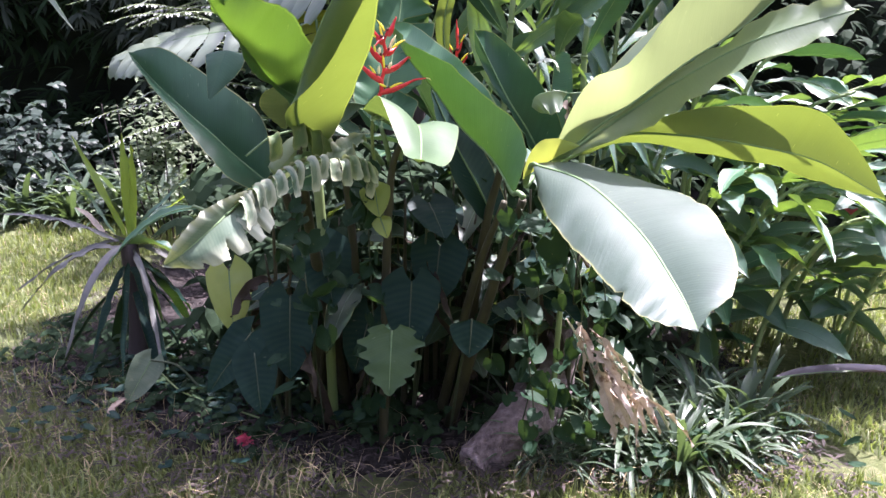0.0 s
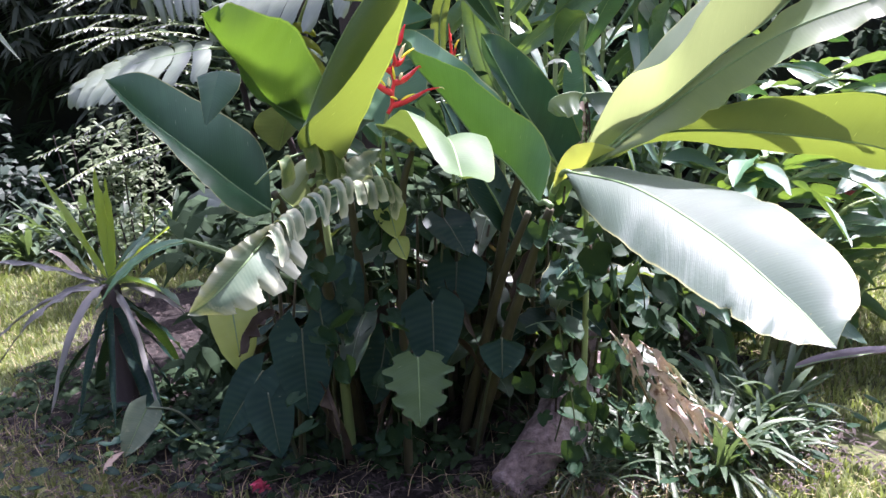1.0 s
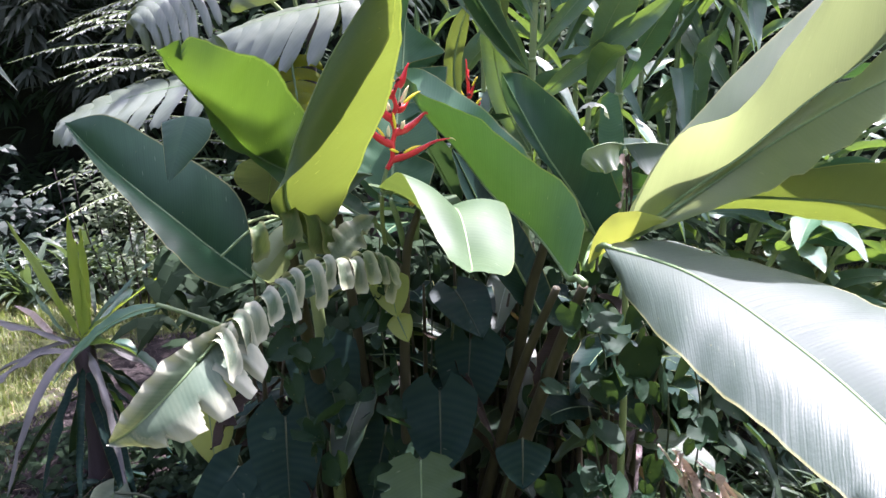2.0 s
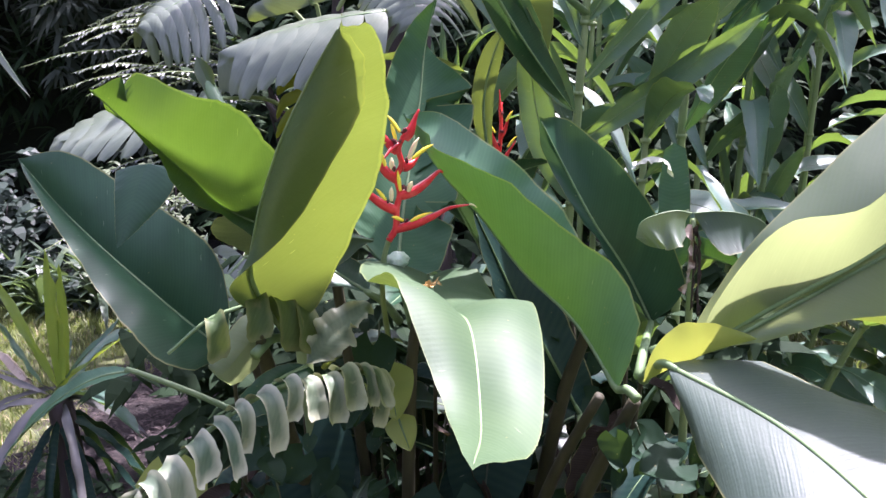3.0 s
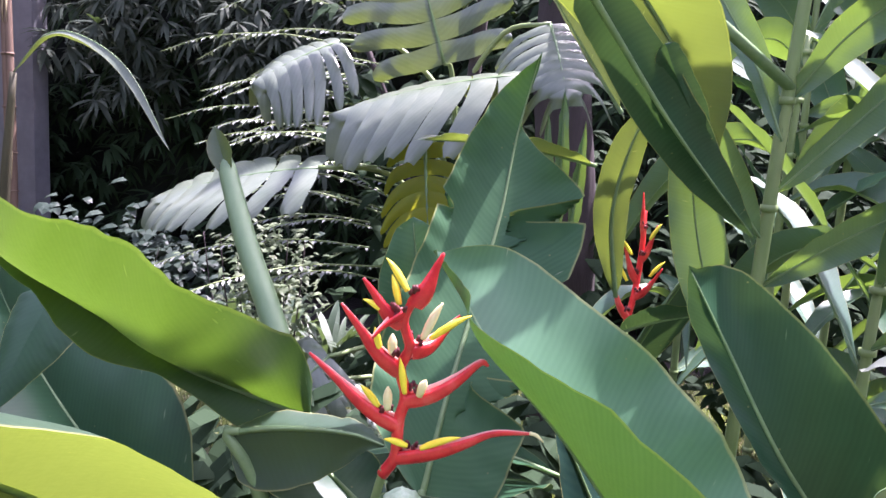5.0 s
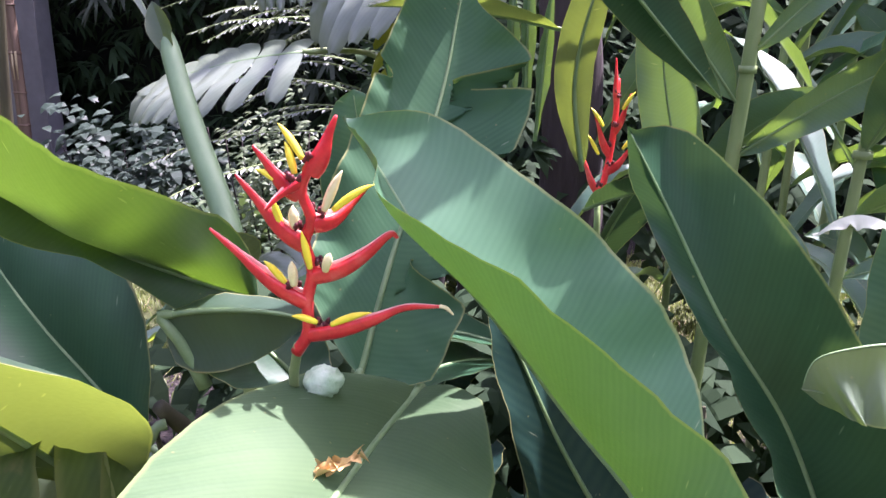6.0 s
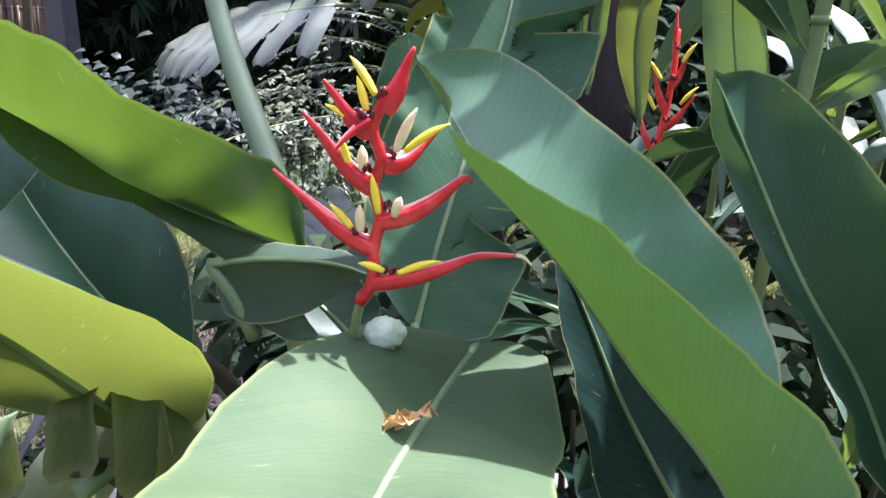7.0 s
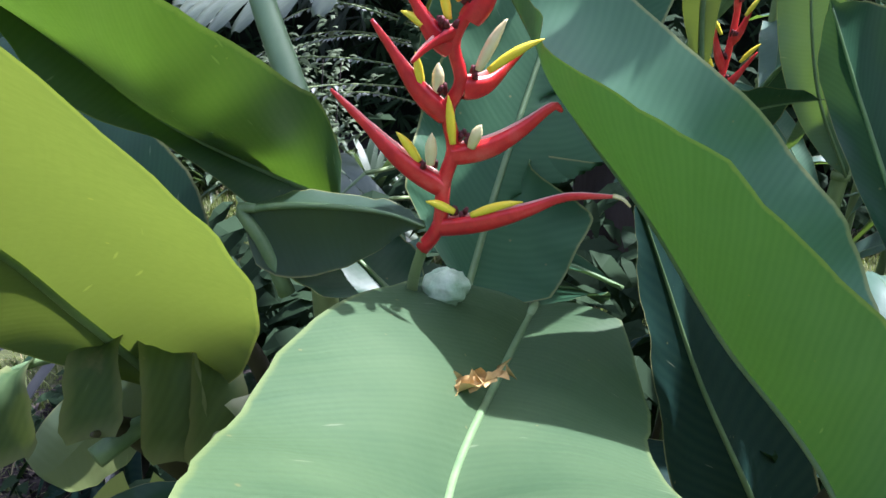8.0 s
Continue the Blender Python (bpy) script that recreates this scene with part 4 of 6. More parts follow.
# second flower, deeper in the clump
tube("flower_stalk", [(0.06, 3.05, 0.0), (0.05, 3.02, 0.9), (0.035, 3.005, 1.36)], [0.012, 0.009, 0.006], CANE, shoot_back, 8, steps=16)
flower_spike([(0.035, 3.005, 1.35), (0.048, 3.01, 1.42), (0.055, 3.015, 1.5), (0.055, 3.02, 1.575)],
             [((0.04, 3.0, 1.37), (0.0, 2.99, 1.45), 0.006, 0.009), ((0.046, 3.01, 1.41), (0.095, 3.0, 1.47), 0.006, 0.009), ((0.05, 3.012, 1.44), (0.02, 2.99, 1.52), 0.006, 0.008), ((0.053, 3.015, 1.48), (0.08, 3.0, 1.55), 0.006, 0.008), ((0.055, 3.02, 1.53), (0.05, 3.01, 1.61), 0.003, 0.007)],
             [((0.03, 2.99, 1.45), (-0.5, 0, 0.8), 0.05, YELLOW), ((0.075, 3.0, 1.46), (0.6, 0, 0.7), 0.05, YELLOW), ((0.035, 2.99, 1.5), (-0.6, 0, 0.8), 0.05, YELLOW), ((0.07, 3.0, 1.53), (0.5, 0, 0.8), 0.045, YELLOW)], shoot_back)
leaf([(0.015, 2.878, 1.43), (-0.001, 2.84, 1.57), (0.022, 2.803, 1.691), (0.062, 2.795, 1.776)], [(0.008, 175, 0), (0.032, 165, 0), (0.03, 165, 0), (0.002, 170, 0)], [(0.008, 5, 0), (0.03, -30, 0), (0.026, -35, 0), (0.002, 5, 0)], (0, -1, 0), parent=shoot_back, mat=LEAF, rows=22, label="pale yellow-green bract leaf")
grown_leaf((0.02, 2.9, 1.36), (0.75, -0.35, 0.45), 0.2, 0.09, 0.15, 15, 25, parent=shoot_back, mat=LEAF_SHADED, rows=20)
grown_leaf((-0.02, 3.1, 1.2), (-0.55, -0.25, 0.55), 0.5, 0.16, 0.25, 0, 15, parent=shoot_back, mat=LEAF_SHADED, rows=24)
grown_leaf((0.02, 3.1, 1.1), (-0.3, -0.4, 0.75), 0.55, 0.18, 0.2, 20, 20, parent=shoot_back, mat=LEAF_SHADED, rows=24)
grown_leaf((0.0, 3.12, 1.15), (0.35, -0.2, 0.85), 0.5, 0.15, 0.15, -20, 20, parent=shoot_back, mat=LEAF_SHADED, rows=24)
grown_leaf((-0.08, 2.9, 1.05), (-0.35, -0.7, 0.5), 0.42, 0.17, 0.4, 0, 12, parent=shoot_back, mat=LEAF_SHADED, rows=24)
grown_leaf((-0.05, 2.85, 1.1), (-0.85, -0.3, 0.45), 0.42, 0.16, 0.35, 0, 12, parent=shoot_back, mat=LEAF_SHADED, rows=24)

# tall rolled spear
spear = thing("heliconia_spear", (-0.4, 2.62, 0.02), "tightly rolled grey-green new leaf on a tall stalk", "heliconia", "heliconia clump")
tube("stalk", [(-0.4, 2.62, 0.0), (-0.42, 2.6, 0.7), (-0.46, 2.59, 1.28)], [0.02, 0.017, 0.02], CANE, spear, 10, steps=14)
SPEAR = rough_material("rolled_leaf_skin", (0.10, 0.18, 0.085), (0.2, 0.3, 0.15), 12, rough=0.5, bump=0.15, depth=0.002, stretch=(1, 1, 0.1))
tube("rolled_blade", [(-0.455, 2.588, 1.26), (-0.501, 2.631, 1.355), (-0.597, 2.697, 1.496), (-0.672, 2.757, 1.62), (-0.699, 2.779, 1.663)], [0.018, 0.020, 0.019, 0.016, 0.002], SPEAR, spear, 14, steps=26)
grown_leaf((-0.66, 2.745, 1.6), (-0.35, 0.1, 0.85), 0.1, 0.05, 0.0, 20, 30, parent=spear, mat=LEAF, rows=10, rib=False)

# ---- tall gingers behind and beside the clump ----


def ginger(foot, pts, leaves=(), auto=0, seed=1, reach=(0.36, 0.62), from_h=0.9, rise=(0.7, 1.8), blade=(0.085, 0.135), hang=0.0):
    e = thing("ginger_plant", foot, "tall ginger cane with alternate blue-green lance leaves", "ginger", "ginger stand")
    line = spline([foot] + list(pts), 26)
    tube("cane", line, [0.013, 0.012, 0.01, 0.007], CANE, e, 8)
    for k in range(4, 26, 3):
        v, f = tube_data([line[k] - np.array((0, 0, 0.006)), line[k] + np.array((0, 0, 0.006))], [0.0145, 0.0145], 8)
        mesh_object("node_ring", v, f, CANE, e)
    for mid, wide, turn in leaves:
        n = len(mid)
        prof = np.interp(np.linspace(0, 1, n), [0, 0.2, 0.5, 0.8, 1], [0.25, 0.8, 1, 0.7, 0.03]) * wide / 2
        leaf(mid, [(w, 180 - turn[0], 0.0) for w in prof], [(w, turn[1], 0.0) for w in prof], turn[2], parent=e, mat=LEAF_GINGER, rows=30, cols=6, wave=0.004, rib_r=0.0025)
    rr = random.Random(seed * 13)
    side = rr.uniform(0, 360)
    for k in range(auto):
        s = from_h / max(0.3, line[-1][2]) + (1 - from_h / max(0.3, line[-1][2])) * (k + 0.5) / auto
        p = line[min(26, int(s * 26))]
        side += 180 + rr.uniform(-35, 35)
        a = radians(side)
        up = rr.uniform(*rise) if s < 0.95 else rise[1]
        if rr.random() < hang:
            grown_leaf(p, (math.cos(a) * 0.5, math.sin(a) * 0.4, 0.35), rr.uniform(*reach), rr.uniform(*blade), rr.uniform(0.9, 1.25), rr.uniform(-50, 50), rr.uniform(15, 35), parent=e, mat=LEAF_GINGER, rows=18, cols=4, wave=0.006, rib_r=0.0022)
            continue
        grown_leaf(p, (math.cos(a), math.sin(a), up), rr.uniform(*reach), rr.uniform(*blade), rr.uniform(0.1, 0.6), rr.uniform(-50, 50), rr.uniform(8, 26), parent=e, mat=LEAF_MID if rr.random() < 0.2 else LEAF_GINGER, rows=18, cols=4, wave=0.006, rib_r=0.0022)
    settle(e)
    return e


Y = (0, -1, 0)
ginger((0.22, 3.02, 0.0), [(0.233, 2.995, 0.905), (0.254, 2.953, 1.485), (0.267, 2.933, 1.778), (0.285, 2.912, 2.063), (0.3, 2.9, 2.3), (0.32, 2.89, 2.6)],
       [([(0.243, 2.908, 1.548), (0.165, 2.861, 1.65), (0.08, 2.815, 1.756), (0.002, 2.797, 1.849), (-0.063, 2.771, 1.942), (-0.1, 2.76, 2.0)], 0.105, (20, 8, Y)),
        ([(0.272, 2.937, 1.78), (0.338, 2.898, 1.875), (0.41, 2.86, 1.943), (0.49, 2.815, 2.03), (0.58, 2.76, 2.1)], 0.085, (30, 5, Y)),
        ([(0.262, 2.939, 1.62), (0.377, 2.938, 1.745), (0.483, 2.938, 1.858), (0.604, 2.929, 1.978), (0.7, 2.92, 2.06)], 0.08, (40, 0, Y)),
        ([(0.255, 2.954, 1.455), (0.37, 2.918, 1.549), (0.488, 2.886, 1.631), (0.608, 2.854, 1.719), (0.7, 2.84, 1.79)], 0.085, (35, 5, Y)),
        ([(0.265, 2.927, 1.71), (0.214, 2.934, 1.835), (0.155, 2.939, 1.938), (0.095, 2.943, 2.029), (0.05, 2.94, 2.12)], 0.06, (30, 10, Y)),
        ([(0.25, 2.95, 1.3), (0.18, 2.9, 1.42), (0.14, 2.88, 1.55), (0.12, 2.87, 1.68), (0.115, 2.86, 1.8)], 0.09, (10, 10, Y)),
        # two top leaves out of view, added to shade the dark folded leaf
        ([(0.31, 2.9, 2.3), (0.42, 2.86, 2.38), (0.55, 2.82, 2.42), (0.7, 2.78, 2.38)], 0.13, (10, 10, (0, 0, 1))),
        ([(0.32, 2.89, 2.5), (0.46, 2.95, 2.56), (0.6, 2.98, 2.58), (0.78, 3.0, 2.5)], 0.13, (10, 10, (0, 0, 1)))], auto=0, seed=3)
ginger((0.6, 3.12, 0.0), [(0.592, 3.086, 1.017), (0.564, 3.031, 1.508), (0.601, 3.065, 1.827), (0.632, 3.096, 2.11), (0.65, 3.1, 2.35)],
       # high leaves out of view, added for shade on the same leaf
       [([(0.632, 3.09, 2.12), (0.62, 2.95, 2.25), (0.6, 2.8, 2.3), (0.58, 2.64, 2.25)], 0.14, (10, 10, (0, 0, 1))), ([(0.64, 3.1, 2.28), (0.72, 2.98, 2.38), (0.76, 2.84, 2.4), (0.78, 2.7, 2.34)], 0.14, (10, 10, (0, 0, 1)))], auto=8, seed=5, rise=(1.0, 2.2))
for k, (x, y, lx, ly, h) in enumerate([(0.42, 3.0, 0.02, -0.06, 1.6), (0.95, 3.7, 0.05, -0.08, 2.3), (1.25, 3.8, 0.05, -0.05, 2.35), (0.6, 3.95, 0.03, -0.05, 2.45), (1.1, 3.95, 0.06, -0.1, 2.5), (0.36, 3.6, 0.05, 0.0, 2.0), (0.8, 3.9, 0.02, 0.0, 2.5), (1.35, 4.0, 0.05, 0.0, 2.4), (0.78, 3.65, 0.05, -0.06, 2.0), (0.2, 3.95, 0.0, 0.0, 2.2), (0.5, 3.95, 0.0, 0.0, 2.4), (1.0, 3.7, 0.08, -0.1, 1.75)]):
    ginger((x, y, 0.0), [(x + lx * 0.3, y + ly * 0.3, h * 0.4), (x + lx * 0.8, y + ly * 0.8, h * 0.8), (x + lx * 1.2, y + ly * 1.2, h)], auto=13, seed=20 + k, from_h=0.5 if h < 1.8 else 0.75, rise=(1.0, 2.2), reach=(0.4, 0.66), hang=0.3)
# low reclining gingers at the side of the bed
for k, (x, y, lx, ly, h) in enumerate([(1.6, 3.75, 0.6, -0.05, 1.2), (1.8, 3.8, 0.7, -0.1, 1.25), (1.4, 3.7, 0.45, -0.15, 1.35), (1.95, 3.6, 0.6, -0.1, 1.0), (1.55, 3.6, 0.4, 0.0, 1.3), (2.1, 3.55, 0.4, -0.05, 0.85), (2.0, 3.8, 0.5, -0.1, 1.2), (1.3, 3.75, 0.3, -0.1, 1.55), (1.75, 4.1, 0.5, -0.1, 1.4), (2.3, 4.0, 0.5, -0.1, 1.1)]):
    ginger((x, y, 0.0), [(x + lx * 0.2, y + ly * 0.2, h * 0.5), (x + lx * 0.7, y + ly * 0.7, h * 0.9), (x + lx * 1.2, y + ly * 1.2, h)], auto=11, seed=50 + k, from_h=0.15, reach=(0.3, 0.5), rise=(0.0, 0.55))

for k, (x, y, lx, ly, h) in enumerate([(0.98, 3.15, 0.3, -0.1, 1.05), (1.2, 3.25, 0.4, -0.15, 1.0), (1.45, 3.2, 0.4, -0.1, 0.85), (1.1, 3.5, 0.35, -0.1, 1.2), (1.65, 3.4, 0.4, -0.1, 0.9), (1.85, 3.25, 0.35, -0.1, 0.7), (1.35, 3.45, 0.35, -0.15, 1.1), (0.85, 3.3, 0.2, -0.1, 1.25)]):
    ginger((x, y, 0.0), [(x + lx * 0.2, y + ly * 0.2, h * 0.5), (x + lx * 0.7, y + ly * 0.7, h * 0.9), (x + lx * 1.2, y + ly * 1.2, h)], auto=14, seed=80 + k, from_h=0.12, reach=(0.3, 0.5), rise=(-0.1, 0.5))

# curled withering leaf between the shoots
curl = thing("ginger_plant", (0.42, 2.5, 0.02), "short ginger stem with curled withering leaves", "ginger", "ginger stand")
tube("cane", [(0.42, 2.5, 0.0), (0.43, 2.47, 0.7), (0.41, 2.42, 1.34)], [0.012, 0.01, 0.006], CANE, curl, 8, steps=14)
for mid, wide, mat in (([(0.405, 2.42, 1.352), (0.37, 2.4, 1.36), (0.33, 2.39, 1.355), (0.295, 2.385, 1.34), (0.285, 2.38, 1.31)], 0.075, LEAF_YOUNG),
                       ([(0.41, 2.42, 1.352), (0.45, 2.42, 1.355), (0.5, 2.42, 1.352), (0.55, 2.42, 1.335), (0.58, 2.42, 1.3)], 0.09, LEAF)):
    prof = np.interp(np.linspace(0, 1, len(mid)), [0, 0.25, 0.75, 1], [0.35, 1, 0.9, 0.25]) * wide
    near, far = [(w, 62, 0.01) for w in prof], [(w * 0.6, 50, 0.0) for w in prof]
    if mid[1][0] < 0.41:
        leaf(mid, [(w, 180 + a, b) for w, a, b in near], [(w, -a, b) for w, a, b in far], (0, 0, 1), parent=curl, mat=mat, rows=26, cols=7, rib_r=0.002, wave=0.012)
    else:
        leaf(mid, [(w, 180 + a, b) for w, a, b in far], [(w, -a, b) for w, a, b in near], (0, 0, 1), parent=curl, mat=mat, rows=26, cols=7, rib_r=0.002, wave=0.012)
leaf([(0.411, 2.55, 1.2), (0.408, 2.55, 1.3), (0.405, 2.55, 1.4), (0.402, 2.55, 1.487)], [(0.03, 170, 0), (0.036, 168, 0), (0.034, 168, 0), (0.022, 170, 0)], [(0.03, 10, 0), (0.036, 12, 0), (0.034, 12, 0), (0.022, 10, 0)], (0, -1, 0), parent=curl, mat=LEAF_MID, rows=20, cols=5, rib=False, label="upright leaf with a blunt end")
for k in range(3):
    grown_leaf((0.405 + 0.006 * k, 2.41, 1.33), (-0.12 + 0.05 * k, -0.2, -1), 0.13 + 0.03 * k, 0.014, 0.1, 40 * k, 60, parent=curl, mat=DEAD if k else DRY, rows=16, cols=4, rib=False, wave=0.012, label="shrivelled brown leaf")
leaf([(0.3, 2.5, 1.435), (0.32, 2.5, 1.455), (0.345, 2.5, 1.462), (0.375, 2.495, 1.45), (0.386, 2.49, 1.417)], [(0.006, 215, 0), (0.014, 225, 0), (0.015, 225, 0), (0.012, 220, 0), (0.002, 210, 0)], [(0.006, -35, 0), (0.014, -45, 0), (0.015, -45, 0), (0.012, -40, 0), (0.002, -30, 0)], (0, 0, 1), parent=curl, mat=LEAF_PALE_DRY, rows=18, cols=4, rib=False, wave=0.006, label="small bleached curled leaf")

for e in (shoot_right, shoot_left, shoot_flower, wad, shoot_back, spear, curl):
    settle(e)

# split blades: ribbons that roll over the midrib and hang


def ribbon_leaf(label, pts, count, out, length, wide, rise, fall, mat, seed):
    e = thing("torn_leaf", pts[len(pts) // 2], label, "leaf")
    line = spline(pts, 40)
    tube("midrib", line, [0.005, 0.003], RIB, e, 7)
    rr = random.Random(seed)
    for k in range(count):
        i = 1 + int(k * 38 / count)
        t = line[i + 1] - line[i - 1]
        t = t / np.linalg.norm(t)
        h = np.array((out[0] + rr.uniform(-0.5, 0.5), out[1], 0.0))
        h = h - t * (h @ t) * 0.8
        h = h / np.linalg.norm(h)
        L, w = rr.uniform(*length), rr.uniform(*wide)
        a0, a1 = radians(rr.uniform(*rise)), radians(rr.uniform(*fall))
        skew = rr.uniform(-0.1, 0.6)
        verts, uvs, rims, faces = [], [], [], []
        p = line[i] + np.array((0, 0, 0.003 * (k % 3)))
        for j in range(17):
            s = j / 16
            ang = a0 + (a1 - a0) / (1 + math.exp(-(s - 0.32) * 14))
            d = h * math.cos(ang) + np.array((0, 0, 1)) * math.sin(ang)
            if j:
                p = p + d * L / 16
            nn = np.cross(t, d)
            ww = w * (0.75 + 0.35 * s) * (1 if s < 0.9 else 1 - 3.5 * (s - 0.9) * rr.uniform(0.6, 1.3))
            for c in range(-3, 4):
                edge = 1 + 0.1 * noise.noise((s * 9, k * 2.3, c * 0.4))
                verts.append(p + t * (ww * c / 3 * edge + skew * w * s * s) + nn * (0.007 * (abs(c) / 3) ** 2 + 0.004 * noise.noise((s * 5, k * 3.1, c * 0.5))))
                uvs.append((s * L, k * 0.07 + c * ww / 3))
                rims.append((max(abs(c) / 3, (s - 0.6) / 0.4), s))
        for j in range(16):
            for c in range(6):
                q = j * 7 + c
                faces.append((q, q + 1, q + 8, q + 7))
        mesh_object("ribbon", verts, faces, mat, e, uvs, rims=rims)
    settle(e)
    return e


ribbon_leaf("withered leaf split into pale curling ribbons along its midrib", [(-0.215, 2.06, 1.15), (-0.243, 2.021, 1.165), (-0.349, 1.899, 1.18), (-0.442, 1.761, 1.138), (-0.5, 1.68, 1.085)],
            17, (0.62, -0.75), (0.075, 0.12), (0.010, 0.022), (15, 50), (-105, -65), LEAF_TORN, 62)
ribbon_leaf("fading green leaf torn into broad drooping ribbons", [(-0.372, 2.215, 1.222), (-0.40, 2.18, 1.24), (-0.425, 2.155, 1.242), (-0.495, 2.125, 1.222), (-0.56, 2.1, 1.17)],
            4, (0.5, -0.85), (0.09, 0.14), (0.02, 0.028), (10, 30), (-95, -70), LEAF_FADED, 5)

# ---- undergrowth ----


def heart_leaf(name, top, tip, width, mat, parent=None, face=(0, -1, 0.25), cup=0.12, notch=0.22, jag=0.0, seed=1, stalk=None, label=""):
    """A heart-shaped blade that hangs from its stalk: two rounded lobes above, a point below."""
    top, tip, nrm = np.array(top, float), np.array(tip, float), np.array(face, float)
    t = tip - top
    L = np.linalg.norm(t)
    t = t / L
    nrm = nrm - t * (nrm @ t)
    nrm = nrm / np.linalg.norm(nrm)
    b = np.cross(t, nrm)
    verts, uvs, faces = [], [], []
    rows, cols = 22, 6
    for i in range(rows + 1):
        s = i / rows
        w = width / 2 * (min(1.0, (s + 0.02) / 0.2) ** 0.5) * (1 - (max(0, s - 0.25) / 0.75) ** 1.7) ** 0.85 if s < 1 else 0.0
        for c in range(-cols, cols + 1):
            u = c / cols
            lift = -notch * L * abs(u) ** 1.6 * (1 - s) ** 2 if s < 0.6 else 0.0
            ww = w * (1 + jag * (1 if int(s * 11 + 0.5) % 2 else -1) * abs(u) ** 3)
            z = cup * width * (abs(u) ** 1.5 * 0.5) - 0.12 * L * s * s + 0.02 * L * noise.noise((s * 5, u * 3, seed))
            verts.append(top + t * (s * L + lift) + b * ww * u + nrm * z)
            uvs.append((ww * u, s * L))
    m = 2 * cols + 1
    for i in range(rows):
        for c in range(m - 1):
            q = i * m + c
            faces.append((q, q + 1, q + m + 1, q + m))
    ob = mesh_object(name, verts, faces, mat, parent, uvs, label=label)
    v, f = tube_data([verts[i * m + cols] for i in range(0, rows, 2)], [0.003, 0.001], 5)
    mesh_object("midrib", v, f, RIB if mat is not LEAF_DARK else CANE_DARK, ob)
    if stalk is not None:
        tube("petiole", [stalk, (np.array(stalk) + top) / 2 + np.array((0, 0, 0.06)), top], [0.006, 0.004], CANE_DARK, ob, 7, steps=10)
    return ob


taro = thing("taro_plant", (-0.6, 2.65, 0.02), "dark green taro with hanging heart-shaped leaves, one yellow", "taro")
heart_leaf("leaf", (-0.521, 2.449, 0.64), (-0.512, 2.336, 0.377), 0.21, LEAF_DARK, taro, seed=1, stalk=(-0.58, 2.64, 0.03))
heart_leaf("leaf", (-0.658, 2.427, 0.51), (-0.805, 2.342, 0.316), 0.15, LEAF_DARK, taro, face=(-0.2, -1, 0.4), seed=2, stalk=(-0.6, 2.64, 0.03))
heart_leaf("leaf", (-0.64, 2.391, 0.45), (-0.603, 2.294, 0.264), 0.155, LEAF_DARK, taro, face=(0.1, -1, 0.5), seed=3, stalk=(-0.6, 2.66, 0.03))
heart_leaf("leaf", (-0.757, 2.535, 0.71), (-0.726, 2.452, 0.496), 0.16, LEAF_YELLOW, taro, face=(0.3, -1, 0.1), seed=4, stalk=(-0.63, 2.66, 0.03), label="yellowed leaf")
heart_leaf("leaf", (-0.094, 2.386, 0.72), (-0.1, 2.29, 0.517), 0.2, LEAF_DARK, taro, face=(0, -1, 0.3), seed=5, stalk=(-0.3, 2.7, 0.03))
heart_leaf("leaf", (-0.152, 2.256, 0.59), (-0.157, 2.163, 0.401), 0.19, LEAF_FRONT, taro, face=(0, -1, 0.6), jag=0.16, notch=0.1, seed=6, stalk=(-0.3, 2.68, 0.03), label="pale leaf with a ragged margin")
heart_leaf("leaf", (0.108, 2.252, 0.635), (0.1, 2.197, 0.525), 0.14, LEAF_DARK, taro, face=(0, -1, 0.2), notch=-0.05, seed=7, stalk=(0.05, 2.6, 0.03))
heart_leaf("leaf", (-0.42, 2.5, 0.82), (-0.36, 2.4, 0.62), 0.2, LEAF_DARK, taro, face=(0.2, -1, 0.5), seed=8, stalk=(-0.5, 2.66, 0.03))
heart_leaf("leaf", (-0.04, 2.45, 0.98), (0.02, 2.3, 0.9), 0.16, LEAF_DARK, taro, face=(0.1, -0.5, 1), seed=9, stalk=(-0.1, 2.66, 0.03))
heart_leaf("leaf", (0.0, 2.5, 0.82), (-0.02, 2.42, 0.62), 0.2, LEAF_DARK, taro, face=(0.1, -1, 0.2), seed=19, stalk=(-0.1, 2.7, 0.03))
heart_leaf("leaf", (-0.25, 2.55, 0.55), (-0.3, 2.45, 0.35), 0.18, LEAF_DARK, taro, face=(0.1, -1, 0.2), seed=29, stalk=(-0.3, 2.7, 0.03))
settle(taro)
low = thing("trailing_plant", (-1.15, 2.85, 0.02), "low trailing stem with one curled green and brown leaf", "plant")
heart_leaf("leaf", (-1.196, 2.853, 0.22), (-1.27, 2.75, 0.07), 0.13, LEAF_TORN, low, face=(0.2, -1, 0.3), seed=11, stalk=(-0.95, 2.82, 0.06))
grown_leaf((-1.27, 2.76, 0.09), (-0.5, -0.5, -0.35), 0.1, 0.05, 0.1, 0, 30, parent=low, mat=DRY, rows=10, cols=4, rib=False)
tube("stem", [(-0.6, 2.62, 0.05), (-0.85, 2.7, 0.09), (-1.05, 2.8, 0.1), (-1.19, 2.85, 0.2)], [0.004, 0.003], CANE, low, 6, steps=12)
settle(low)

# climbing vine with small rounded leaves
vm, vd = [], []
